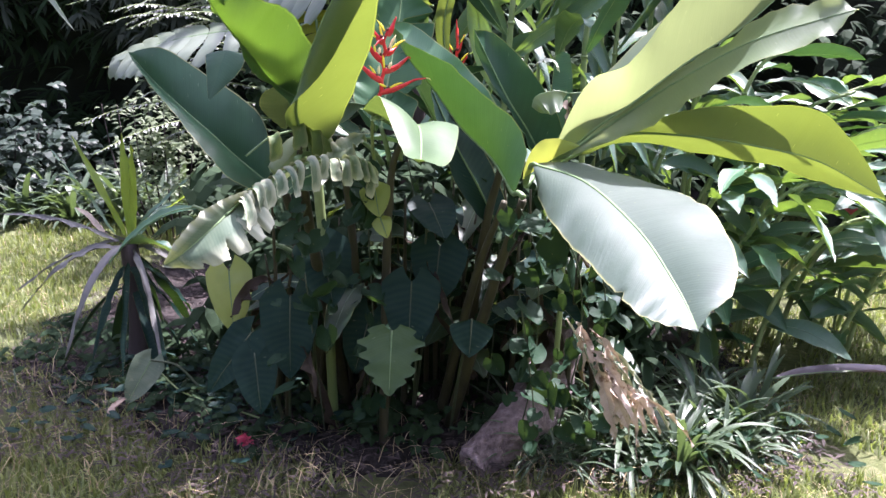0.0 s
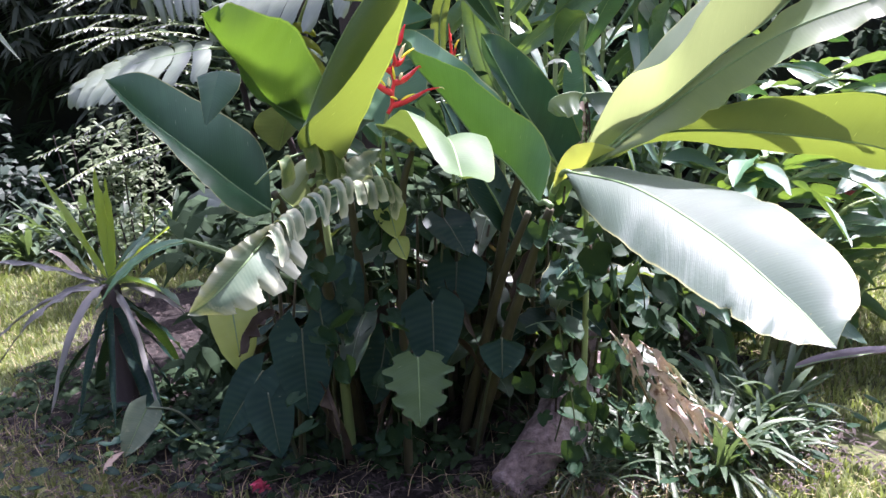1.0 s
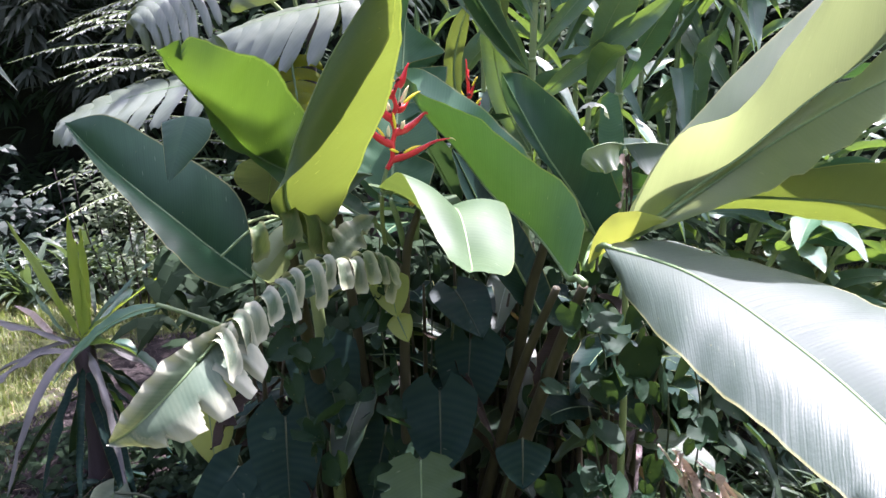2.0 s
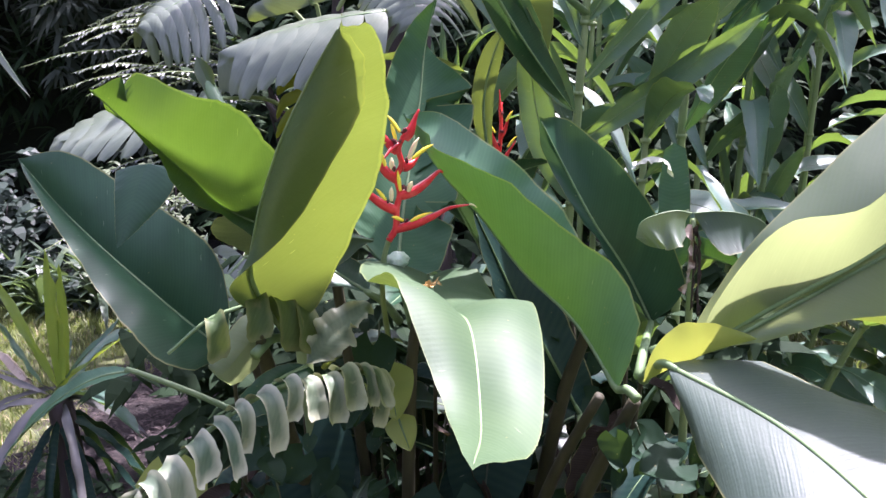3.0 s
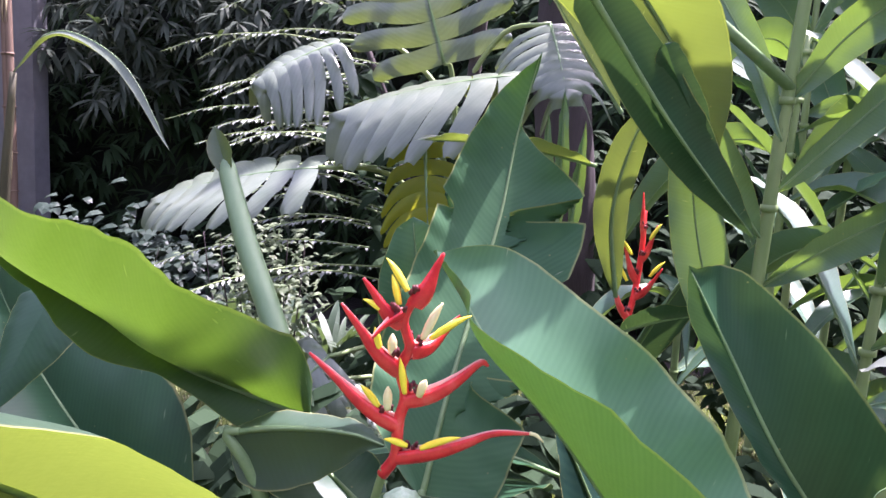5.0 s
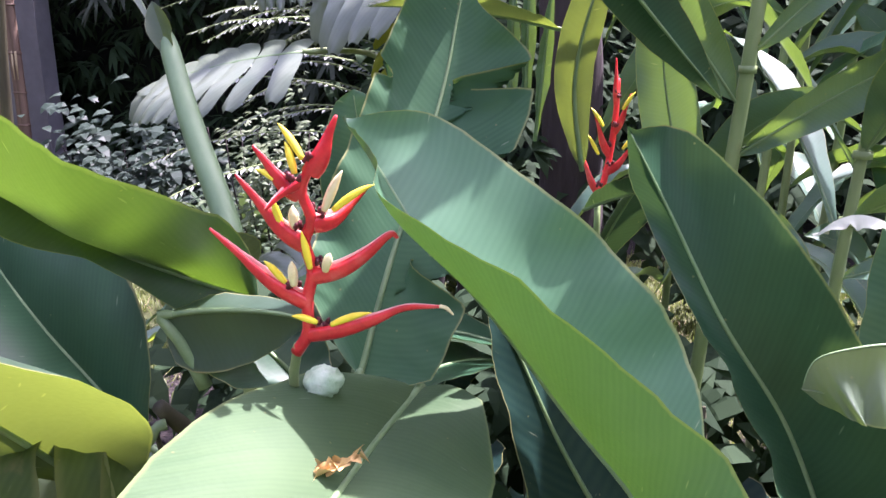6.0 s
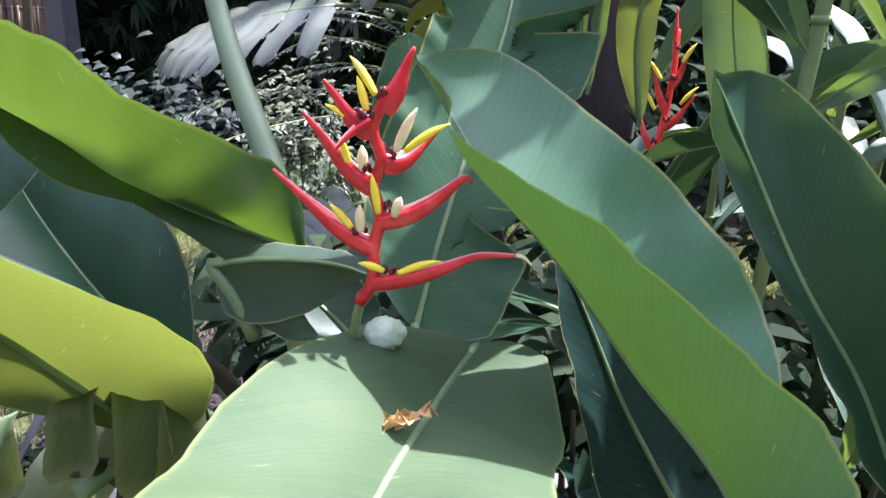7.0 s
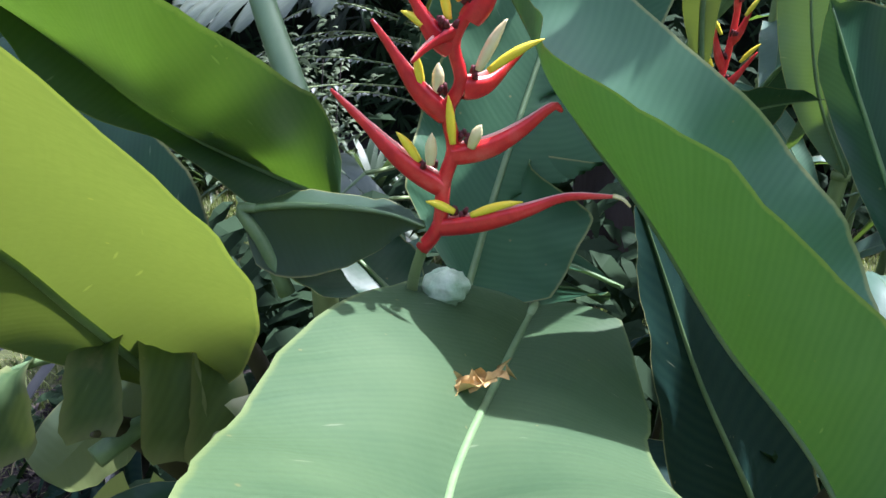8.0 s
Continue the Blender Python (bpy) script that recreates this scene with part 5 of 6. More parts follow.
for k in range(3):
    src = heart_leaf("leaf", (0, 0, 0), (0, -0.012, -0.055), 0.055 + 0.008 * k, LEAF_VINE, None, seed=30 + k, cup=0.25, notch=0.3)
    vm.append(src.data)
    # dark copy for the groundcover, the bed's shade put into its colour
    dark = src.data.copy()
    dark.materials[0] = LEAF_DARK
    vd.append(dark)
    for c in list(src.children):
        bpy.data.objects.remove(c)
    bpy.data.objects.remove(src)


def vine(foot, knots, count, spread, label, seed, size=(0.45, 1.45)):
    e = thing("vine", foot, label, "vine")
    line = spline([foot] + knots, 30)
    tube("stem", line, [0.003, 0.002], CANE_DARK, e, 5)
    rr = random.Random(seed)
    for k in range(count):
        p = line[rr.randrange(2, 31)]
        o = new("leaf", vm[k % 3])
        o.parent = e
        q = Vector(p) + Vector((rr.gauss(0, spread), rr.gauss(0, spread) - 0.03, rr.gauss(0, spread)))
        o.matrix_world = Matrix.Translation(q) @ Euler((rr.uniform(-1.4, 0.4), rr.uniform(-0.9, 0.9), rr.uniform(-1.3, 1.3))).to_matrix().to_4x4() @ Matrix.Scale(rr.uniform(*size), 4)
    settle(e)
    return e


vine((0.3, 2.45, 0.1), [(0.32, 2.25, 0.5), (0.3, 2.18, 0.85), (0.24, 2.15, 1.02)], 32, 0.05, "climbing vine with small round green leaves on the stalks", 1)
vine((0.45, 2.5, 0.1), [(0.45, 2.2, 0.55), (0.42, 2.1, 0.82), (0.36, 2.1, 0.98)], 44, 0.07, "dense climbing vine with heart-shaped leaves", 2)
vine((0.5, 2.45, 0.05), [(0.52, 2.2, 0.5), (0.5, 2.1, 0.75), (0.46, 2.05, 0.9)], 28, 0.055, "dense climbing vine with heart-shaped leaves", 12)
vine((-0.22, 2.5, 0.1), [(-0.23, 2.42, 0.6), (-0.24, 2.38, 0.95), (-0.23, 2.35, 1.15)], 34, 0.035, "vine with small leaves climbing the flower stalk", 3)
vine((0.24, 2.1, 0.78), [(0.27, 2.1, 0.6), (0.3, 2.12, 0.42), (0.31, 2.14, 0.26)], 9, 0.012, "hanging vine with round pale leaves over the log", 4)
vine((-0.42, 2.5, 0.1), [(-0.44, 2.38, 0.6), (-0.45, 2.3, 0.9), (-0.42, 2.28, 1.0)], 26, 0.05, "climbing vine with small green leaves", 5)
vine((0.2, 2.75, 0.1), [(0.22, 2.65, 0.6), (0.2, 2.6, 0.95), (0.1, 2.6, 1.1)], 16, 0.09, "climbing vine in the shade of the clump", 6)
vine((-0.15, 2.75, 0.1), [(-0.12, 2.7, 0.5), (-0.1, 2.68, 0.9), (-0.12, 2.65, 1.1)], 14, 0.1, "climbing vine in the shade of the clump", 7)
yl = thing("yellow_leaf", (-0.2, 2.3, 0.98), "yellow spotted leaf hanging on the vine", "leaf")
heart_leaf("leaf", (-0.215, 2.33, 1.06), (-0.195, 2.29, 0.96), 0.1, LEAF_YELLOW, yl, seed=41, notch=0.05)
heart_leaf("leaf", (-0.195, 2.33, 0.95), (-0.17, 2.3, 0.89), 0.065, LEAF_YELLOW, yl, seed=42, notch=0.05)
settle(yl)

# dry hanging leaves
husk = thing("dry_leaves", (0.45, 1.98, 0.6), "withered brown and cream heliconia leaves hanging in a bunch", "dry leaf")
rr = random.Random(8)
for k in range(22):
    p = (0.38 + 0.009 * k + rr.uniform(-0.03, 0.03), 1.93 + rr.uniform(-0.06, 0.06), 0.76 - 0.012 * k + rr.uniform(-0.03, 0.03))
    grown_leaf(p, (rr.uniform(0.1, 0.8), rr.uniform(-0.4, 0.1), rr.uniform(-1.0, -0.25)), rr.uniform(0.09, 0.2), rr.uniform(0.014, 0.045), 0.4, rr.uniform(-80, 80), 50, parent=husk, mat=DRY if k % 4 else LEAF_TORN, rows=16, cols=4, wave=0.012, rib_r=0.002, rib_mat=DRY)
settle(husk)
# narrow leaf mass behind, every other leaf darkened, filling the shade of the clump
for k, (x, y, z) in enumerate([(-0.3, 2.75, 0.7), (-0.05, 2.8, 0.85), (0.1, 2.75, 0.6), (0.3, 2.7, 0.8), (-0.5, 2.85, 0.75), (0.45, 2.65, 0.7), (-0.2, 2.95, 1.0), (0.2, 2.95, 1.0), (0.5, 2.55, 0.8)]):
    e = thing("young_heliconia", (x, y + 0.1, 0.02), "young heliconia leaves in the shade of the clump", "heliconia", "heliconia clump")
    tube("stalk", [(x, y + 0.1, 0), (x, y + 0.04, z * 0.6), (x, y, z)], [0.012, 0.01, 0.006], STALK, e, 7, steps=8)
    for q in range(4):
        a = k * 1.3 + q * 1.7
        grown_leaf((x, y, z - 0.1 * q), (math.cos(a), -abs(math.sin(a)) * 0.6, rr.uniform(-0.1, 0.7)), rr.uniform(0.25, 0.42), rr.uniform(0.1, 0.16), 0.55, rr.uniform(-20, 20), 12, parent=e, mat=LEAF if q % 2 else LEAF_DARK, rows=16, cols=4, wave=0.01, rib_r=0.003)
    settle(e)

# ---- fallen log ----
log = thing("log", (0.25, 2.5, 0.02), "short weathered log with cracked brown bark lying by the stalks", "log")
line = spline([(0.12, 2.36, 0.05), (0.2, 2.42, 0.08), (0.34, 2.54, 0.16), (0.46, 2.68, 0.28), (0.52, 2.78, 0.42)], 70)
v, f = tube_data(line, [0.06, 0.085, 0.095, 0.09, 0.07], 40)
v = [np.array(p) * 1.0 + 0.03 * np.array(noise.noise_vector((p[0] * 5 + 3, p[1] * 5, p[2] * 5))) + 0.016 * np.array(noise.noise_vector((p[0] * 9, p[1] * 9, p[2] * 9))) + 0.012 * np.array(noise.noise_vector((p[0] * 28, p[1] * 28, p[2] * 28))) for p in v]
mesh_object("trunk_piece", v, f, BARK, log)
v, f = tube_data(spline([(0.44, 2.66, 0.3), (0.46, 2.62, 0.42), (0.48, 2.6, 0.54)], 10), [0.06, 0.045, 0.03], 12)
v = [np.array(p) + 0.01 * np.array(noise.noise_vector((p[0] * 12, p[1] * 12, p[2] * 12))) for p in v]
mesh_object("branch_stub", v, f, BARK, log)
settle(log)
petal = thing("fallen_bract", (-0.73, 2.49, 0.02), "crumpled pink flower bract lying on the grass", "petal")
grown_leaf((-0.75, 2.5, 0.03), (0.5, -0.2, 0.35), 0.09, 0.06, 0.3, 20, 40, parent=petal, mat=PINK, rows=12, cols=4, wave=0.02, rib=False)
grown_leaf((-0.72, 2.48, 0.03), (-0.1, 0.4, 0.7), 0.07, 0.05, 0.3, 20, 40, parent=petal, mat=PINK, rows=12, cols=4, wave=0.02, rib=False)
settle(petal)

# ---- strap-leaved tufts ----
strap_meshes = []
for k in range(4):
    L = 0.3
    pts = [np.array((L * (0.25 + 0.15 * k) * s * s, 0, L * (s - (0.25 + 0.12 * k) * s * s))) for s in np.linspace(0, 1, 9)]
    vs, fs, us = [], [], []
    for i, p in enumerate(pts):
        s = i / 8
        w = 0.011 * (0.55 + 1.2 * s) * (1 - s) ** 0.6 if s < 1 else 0.0
        for c in (-1, 0, 1):
            vs.append(p + np.array((0, c * w, abs(c) * w * 0.45)))
            us.append((c * w, s * L))
    for i in range(8):
        for c in range(2):
            fs.append((i * 3 + c, i * 3 + c + 1, i * 3 + c + 4, i * 3 + c + 3))
    o = mesh_object("blade", vs, fs, STRAP, None, us)
    strap_meshes.append(o.data)
    bpy.data.objects.remove(o)


def tuft(x, y, n, size, label, category, seed, spread=0.05, wide=1.0, z=0.0, group="", tilt=(0.0, 0.75)):
    e = thing("strap_plant", (x, y, z), label, category, group)
    r = random.Random(seed)
    for k in range(n):
        o = new("blade", strap_meshes[r.randrange(4)])
        o.parent = e
        s = size * r.uniform(0.6, 1.15)
        a = r.uniform(0, 2 * math.pi)
        o.matrix_basis = Matrix.Translation((math.cos(a) * spread * r.random(), math.sin(a) * spread * r.random(), 0)) @ Euler((0, r.uniform(*tilt), a)).to_matrix().to_4x4() @ Matrix.Diagonal((s, s * wide, s, 1))
    return e


rr = random.Random(31)
for k in range(58):
    x, y = rr.uniform(0.3, 1.35), rr.uniform(2.32, 2.95)
    if y < 2.3 + 0.18 * abs(x - 0.6):
        y += 0.2
    tuft(x, y, rr.randrange(14, 24), rr.uniform(0.7, 1.5), "clump of narrow grey-green strap leaves at the bed's edge", "grass tuft", 100 + k, 0.05, rr.choice((0.7, 1.0, 1.7)), group="tufts along the bed")
for k in range(26):
    x = rr.uniform(-2.0, 0.2)
    y = rr.uniform(2.55, 3.4) + (0.3 * max(0, -0.8 - x))
    tuft(x, y, rr.randrange(6, 12), rr.uniform(0.3, 0.6), "small tuft of dull grass on the dark soil", "grass tuft", 200 + k, 0.05, 0.8, group="tufts on the soil")
# creeping groundcover
rr = random.Random(77)
cv = thing("groundcover", (-1.0, 3.1, 0.02), "low creeping plant with small dark leaves on the soil", "groundcover")
for k in range(260):
    o = new("leaf", vd[k % 3])
    o.parent = cv
    x, y = rr.gauss(-0.9, 0.4), rr.gauss(2.95, 0.25)
    o.matrix_world = Matrix.Translation((x, y, 0.06 + rr.uniform(0, 0.07))) @ Euler((rr.uniform(-1.7, -0.9), rr.uniform(-0.3, 0.3), rr.uniform(0, 6.28))).to_matrix().to_4x4() @ Matrix.Scale(rr.uniform(0.5, 1.0), 4)
settle(cv)
cv2 = thing("groundcover", (1.0, 2.6, 0.02), "low creeping plant with pale rounded leaves beside the grass", "groundcover")
for k in range(140):
    o = new("leaf", vm[k % 3])
    o.parent = cv2
    x, y = rr.gauss(0.95, 0.3), rr.gauss(2.55, 0.18)
    o.matrix_world = Matrix.Translation((x, y, 0.05 + rr.uniform(0, 0.12))) @ Euler((rr.uniform(-1.6, -0.6), rr.uniform(-0.3, 0.3), rr.uniform(0, 6.28))).to_matrix().to_4x4() @ Matrix.Scale(rr.uniform(0.5, 1.1), 4)
settle(cv2)

# ---- the spiky plant on the lawn side ----
yucca = thing("yucca", (-1.42, 3.24, 0.02), "spiky yucca with drooping grey straps and lime young leaves", "yucca")
tube("trunk", [(-1.42, 3.24, 0.0), (-1.4, 3.25, 0.3), (-1.42, 3.25, 0.62)], [0.05, 0.045, 0.04], TRUNK, yucca, 12, steps=10)
STRAP_GREY = leaf_material("withered_strap", (0.05, 0.055, 0.05), (0.15, 0.15, 0.145), (0.15, 0.16, 0.08), rough=0.6, share=0.1, ribs=False)
LIME_STRAP = leaf_material("young_strap", (0.1, 0.2, 0.03), (0.2, 0.3, 0.06), (0.45, 0.6, 0.04), share=0.45, vein=0.004, ribs=False)
rr = random.Random(15)
straps = [((-0.03, 0.02, 1), 0.52, 0.05, 0.0, LIME_STRAP), ((0.06, 0.02, 1), 0.46, 0.045, 0.02, LIME_STRAP), ((-0.42, 0.0, 0.95), 0.52, 0.03, 0.02, LIME_STRAP), ((-0.55, 0.1, 0.8), 0.6, 0.028, 0.05, LEAF_GINGER),
          ((-1, -0.1, 0.55), 0.62, 0.04, 0.25, STRAP_GREY), ((-1, 0.3, 0.3), 0.66, 0.035, 0.2, STRAP_GREY), ((-0.8, -0.5, 0.35), 0.5, 0.05, 0.8, STRAP_GREY), ((-0.3, -0.7, 0.1), 0.42, 0.06, 1.1, STRAP_GREY), ((-0.9, -0.2, -0.1), 0.5, 0.04, 0.35, STRAP_GREY),
          ((0.8, -0.35, 0.45), 0.44, 0.115, 0.62, LEAF_GINGER), ((0.6, 0.3, 0.75), 0.5, 0.035, 0.12, LEAF_GINGER), ((0.85, 0.1, 0.7), 0.55, 0.03, 0.1, LIME_STRAP), ((0.4, -0.6, 0.0), 0.46, 0.04, 0.9, STRAP_GREY), ((0.2, 0.7, 0.6), 0.5, 0.05, 0.4, LEAF_GINGER), ((-0.3, 0.7, 0.5), 0.5, 0.05, 0.5, LEAF_GINGER), ((0.7, -0.1, 0.15), 0.4, 0.04, 0.7, STRAP_GREY)]
for k, (way, L, w, dr, mt) in enumerate(straps):
    grown_leaf((-1.42 + 0.02 * math.cos(k), 3.25 + 0.02 * math.sin(k), 0.6 + 0.02 * (k % 3)), way, L, w * (0.75 if mt is STRAP_GREY else 1.0), dr, rr.uniform(-25, 25), 22, (0.5, 0.9, 1.0, 0.7, 0.03), parent=yucca, mat=mt, rows=18, cols=4, rib=False, wave=0.008, name="strap_leaf")
for k in range(13):
    a = k * 0.52 + rr.uniform(-0.3, 0.3)
    grown_leaf((-1.42 + 0.03 * math.cos(a), 3.25 + 0.03 * math.sin(a), 0.5 + rr.uniform(-0.1, 0.06)), (math.cos(a) * rr.uniform(0.25, 0.7), math.sin(a) * 0.5, -0.4), rr.uniform(0.34, 0.52), rr.uniform(0.03, 0.06), 0.55, rr.uniform(-30, 30), 15, (0.6, 0.9, 1.0, 0.7, 0.05), parent=yucca, mat=LEAF_DARK, rows=14, cols=4, rib=False, wave=0.01, name="hanging_leaf")
leaf([(-1.665, 3.28, 0.78), (-1.6, 3.27, 0.76), (-1.55, 3.26, 0.71), (-1.5, 3.25, 0.64)], [(0.006, 200, 0), (0.022, 210, 0), (0.024, 215, 0), (0.008, 200, 0)], [(0.006, -20, 0), (0.022, -30, 0), (0.024, -40, 0), (0.008, -20, 0)], (0, 0, 1), name="strap_leaf", parent=yucca, mat=DRY, rib=False, rows=14, cols=4, label="curled bleached dry leaf")
settle(yucca)

# dead leaves and dark stems, added to fill and darken the heart of the clump
rr = random.Random(91)
for k in range(22):
    x, y = rr.uniform(-0.75, 0.6), rr.uniform(2.62, 3.05)
    e = thing("dead_stalk", (x, y, 0.02), "dark withered stalk standing in the shade of the clump", "stalk", "dead stalks")
    lx, ly, h = rr.uniform(-0.12, 0.12), rr.uniform(-0.2, 0.05), rr.uniform(0.6, 1.05)
    tube("stem", [(x, y, 0.0), (x + lx * 0.5, y + ly * 0.3, h * 0.55), (x + lx, y + ly, h)], [0.012, 0.009, 0.004], STALK, e, 6, steps=8)
    for q in range(2):
        grown_leaf((x + lx * 0.8, y + ly * 0.8, h * (0.85 - 0.2 * q)), (rr.uniform(-1, 1), rr.uniform(-0.7, 0.1), rr.uniform(-0.8, 0.1)), rr.uniform(0.16, 0.3), rr.uniform(0.03, 0.08), 0.7, rr.uniform(-40, 40), 40, parent=e, mat=DEAD, rows=12, cols=3, wave=0.02, rib=False, name="dead_leaf")
    settle(e)

# ---- background planting ----


def monstera_leaf(name, base, tip, width, mat, parent, face=(0, -0.6, 0.8), fingers=8, cut=0.56, droop=0.35, seed=1, label=""):
    """A split leaf: tapering fingers on both sides of a midrib, joined in a web near it, each drooping by its own weight."""
    base, tip, nrm = np.array(base, float), np.array(tip, float), np.array(face, float)
    t = tip - base
    L = np.linalg.norm(t)
    t = t / L
    nrm = nrm - t * (nrm @ t)
    nrm = nrm / np.linalg.norm(nrm)
    b = np.cross(t, nrm)
    verts, uvs, faces, known = [], [], [], {}
    across, along = 6, 14

    def vert(p, uv):
        key = tuple(np.round(p, 5))
        if key not in known:
            known[key] = len(verts)
            verts.append(p)
            uvs.append(uv)
        return known[key]

    for sg in (-1, 1):
        for f in range(fingers):
            web = 1 - cut * (0.8 + 0.3 * noise.noise((f * 1.7, seed, sg * 3)))
            fc = (f + 0.5) / fingers
            own = noise.noise((f * 2.3, seed, sg * 7))
            grid = []
            for j in range(along + 1):
                u = j / along
                out = max(0.0, (u - web) / (1 - web))
                row = []
                for c in range(across + 1):
                    e = 2 * c / across - 1
                    narrow = 1 - 0.13 * out ** 0.6 - (0.5 * max(0.0, out - 0.8) / 0.2 if out > 0.8 else 0.0)
                    s = fc + e * 0.5 / fingers * narrow
                    span = width / 2 * (math.sin(math.pi * min(1.0, 0.2 + 0.8 * (fc if u > web else s))) ** 0.55)
                    lead = (0.46 * L * (1 - fc) - 0.4 * L * (1 - fc) ** 3) * u * u - 0.10 * L * u * max(0, 0.3 - fc) * 3
                    sag = -droop * width * 0.5 * u * u - 0.14 * L * s * s
                    sag2 = -width * (0.06 + 0.16 * abs(own)) * out * out
                    ridge = -(0.004 + 0.006 * min(1.0, u * 2.5)) * e * e * (0.5 + 0.7 * out) + 0.012 * own * e * out
                    p = base + t * (s * L + lead + own * 0.05 * out) + b * sg * span * u * (1 + 0.1 * own * out) + nrm * (sag + ridge) + np.array((0, 0, sag2))
                    row.append(vert(p, (sg * span * u, s * L)))
                grid.append(row)
            for j in range(along):
                for c in range(across):
                    q = (grid[j][c], grid[j][c + 1], grid[j + 1][c + 1], grid[j + 1][c])
                    if len(set(q)) > 2:
                        q = tuple(dict.fromkeys(q))
                        faces.append(q if sg < 0 else q[::-1])
    ob = mesh_object(name, verts, faces, mat, parent, uvs, label=label)
    v, f = tube_data([base + t * L * s + nrm * (-0.14 * L * s * s - 0.004) for s in np.linspace(0, 0.97, 10)], [0.008, 0.002], 6)
    mesh_object("midrib", v, f, RIB, ob)
    return ob


mon = thing("monstera", (-0.75, 4.6, 0.02), "climbing monstera with huge split leaves shining grey in the light", "monstera")
tube("stem", [(-0.75, 4.6, 0.0), (-0.72, 4.55, 0.8), (-0.65, 4.5, 1.6), (-0.55, 4.45, 2.6)], [0.035, 0.03, 0.025], TRUNK, mon, 10, steps=18)
for base, tip, w, face, seed, dr, lab in (
        ((-0.36, 4.12, 1.95), (-1.08, 4.08, 1.88), 0.46, (-0.1, -0.5, 0.86), 1, 0.5, "split leaf with a grey-white sheen"),
        ((-1.06, 4.02, 1.6), (-1.78, 4.0, 1.53), 0.46, (-0.12, -0.5, 0.86), 2, 0.16, "split leaf held level, shining grey-white"),
        ((-0.72, 4.42, 2.02), (-0.9, 4.3, 2.66), 0.7, (0.1, -0.95, -0.2), 3, 0.1, "split leaf seen from below"),
        ((-0.68, 4.06, 1.7), (-0.63, 3.98, 1.27), 0.34, (0.1, -1.0, 0.1), 4, 0.1, "old yellowing split leaf"),
        ((-0.3, 4.3, 2.15), (-0.2, 4.1, 1.9), 0.5, (0.1, -0.8, 0.6), 5, 0.4, ""),
        ((-1.15, 4.4, 2.1), (-1.45, 4.2, 1.95), 0.5, (0.0, -0.6, 0.8), 6, 0.4, ""),
        ((-0.1, 4.4, 2.5), (0.05, 4.2, 2.35), 0.5, (0.1, -0.8, 0.6), 7, 0.4, ""),
        ((-0.95, 3.9, 0.95), (-1.2, 3.7, 0.68), 0.5, (-0.1, -0.9, 0.4), 8, 0.4, "dark split leaf in shade"),
        ((-1.05, 4.0, 0.8), (-0.85, 3.75, 0.5), 0.42, (-0.1, -0.9, 0.4), 9, 0.4, "dark split leaf in shade")):
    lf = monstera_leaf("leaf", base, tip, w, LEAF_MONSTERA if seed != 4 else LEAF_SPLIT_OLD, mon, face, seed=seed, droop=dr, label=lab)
    tube("petiole", [(-0.68, 4.5, base[2] - 0.25), ((base[0] - 0.68) / 2, (base[1] + 4.5) / 2, base[2] - 0.02), base], [0.012, 0.008], CANE, lf, 7, steps=10)
settle(mon)

tree = thing("tree", (-0.25, 5.6, 0.0), "dark trunk of a garden tree with rough bark", "tree")
v, f = tube_data(spline([(-0.25, 5.6, 0), (-0.3, 5.55, 1.2), (-0.36, 5.5, 2.4), (-0.3, 5.5, 4.5), (-0.2, 5.6, 7.0)], 40), [0.2, 0.16, 0.15, 0.13, 0.08], 18)
mesh_object("trunk", [np.array(p) + 0.02 * np.array(noise.noise_vector((p[0] * 7, p[1] * 7, p[2] * 3))) for p in v], f, TRUNK, tree)


def leaf_cloud(verts, faces, centre, n, spread, size, wide, droop, r, fan=1):
    """Pointed leaves in fans about a centre, hanging at random."""
    for _ in range(n):
        p = np.array(centre) + np.array([r.gauss(0, s) for s in spread])
        a0 = r.uniform(0, 6.28)
        for q in range(fan):
            a = a0 + (q - fan / 2) * 0.34
            d = np.array((math.cos(a), -abs(math.sin(a)) * 0.6, r.uniform(-droop, 0.25)))
            d = d / np.linalg.norm(d)
            L = r.uniform(*size)
            b = np.cross(d, (0.2, -0.4, 1))
            b = b / np.linalg.norm(b) * L * wide
            k = len(verts)
            drop = np.array((0, 0, -0.22 * L))
            lift = np.cross(b, d) * 0.35
            verts += [p, p + d * L * 0.28 + b * 0.85 + lift + drop * 0.08, p + d * L * 0.66 + b * 0.75 + lift + drop * 0.42, p + d * L + drop, p + d * L * 0.66 - b * 0.75 + lift + drop * 0.42, p + d * L * 0.28 - b * 0.85 + lift + drop * 0.08]
            faces += [(k, k + 1, k + 5), (k + 1, k + 2, k + 4, k + 5), (k + 2, k + 3, k + 4)]


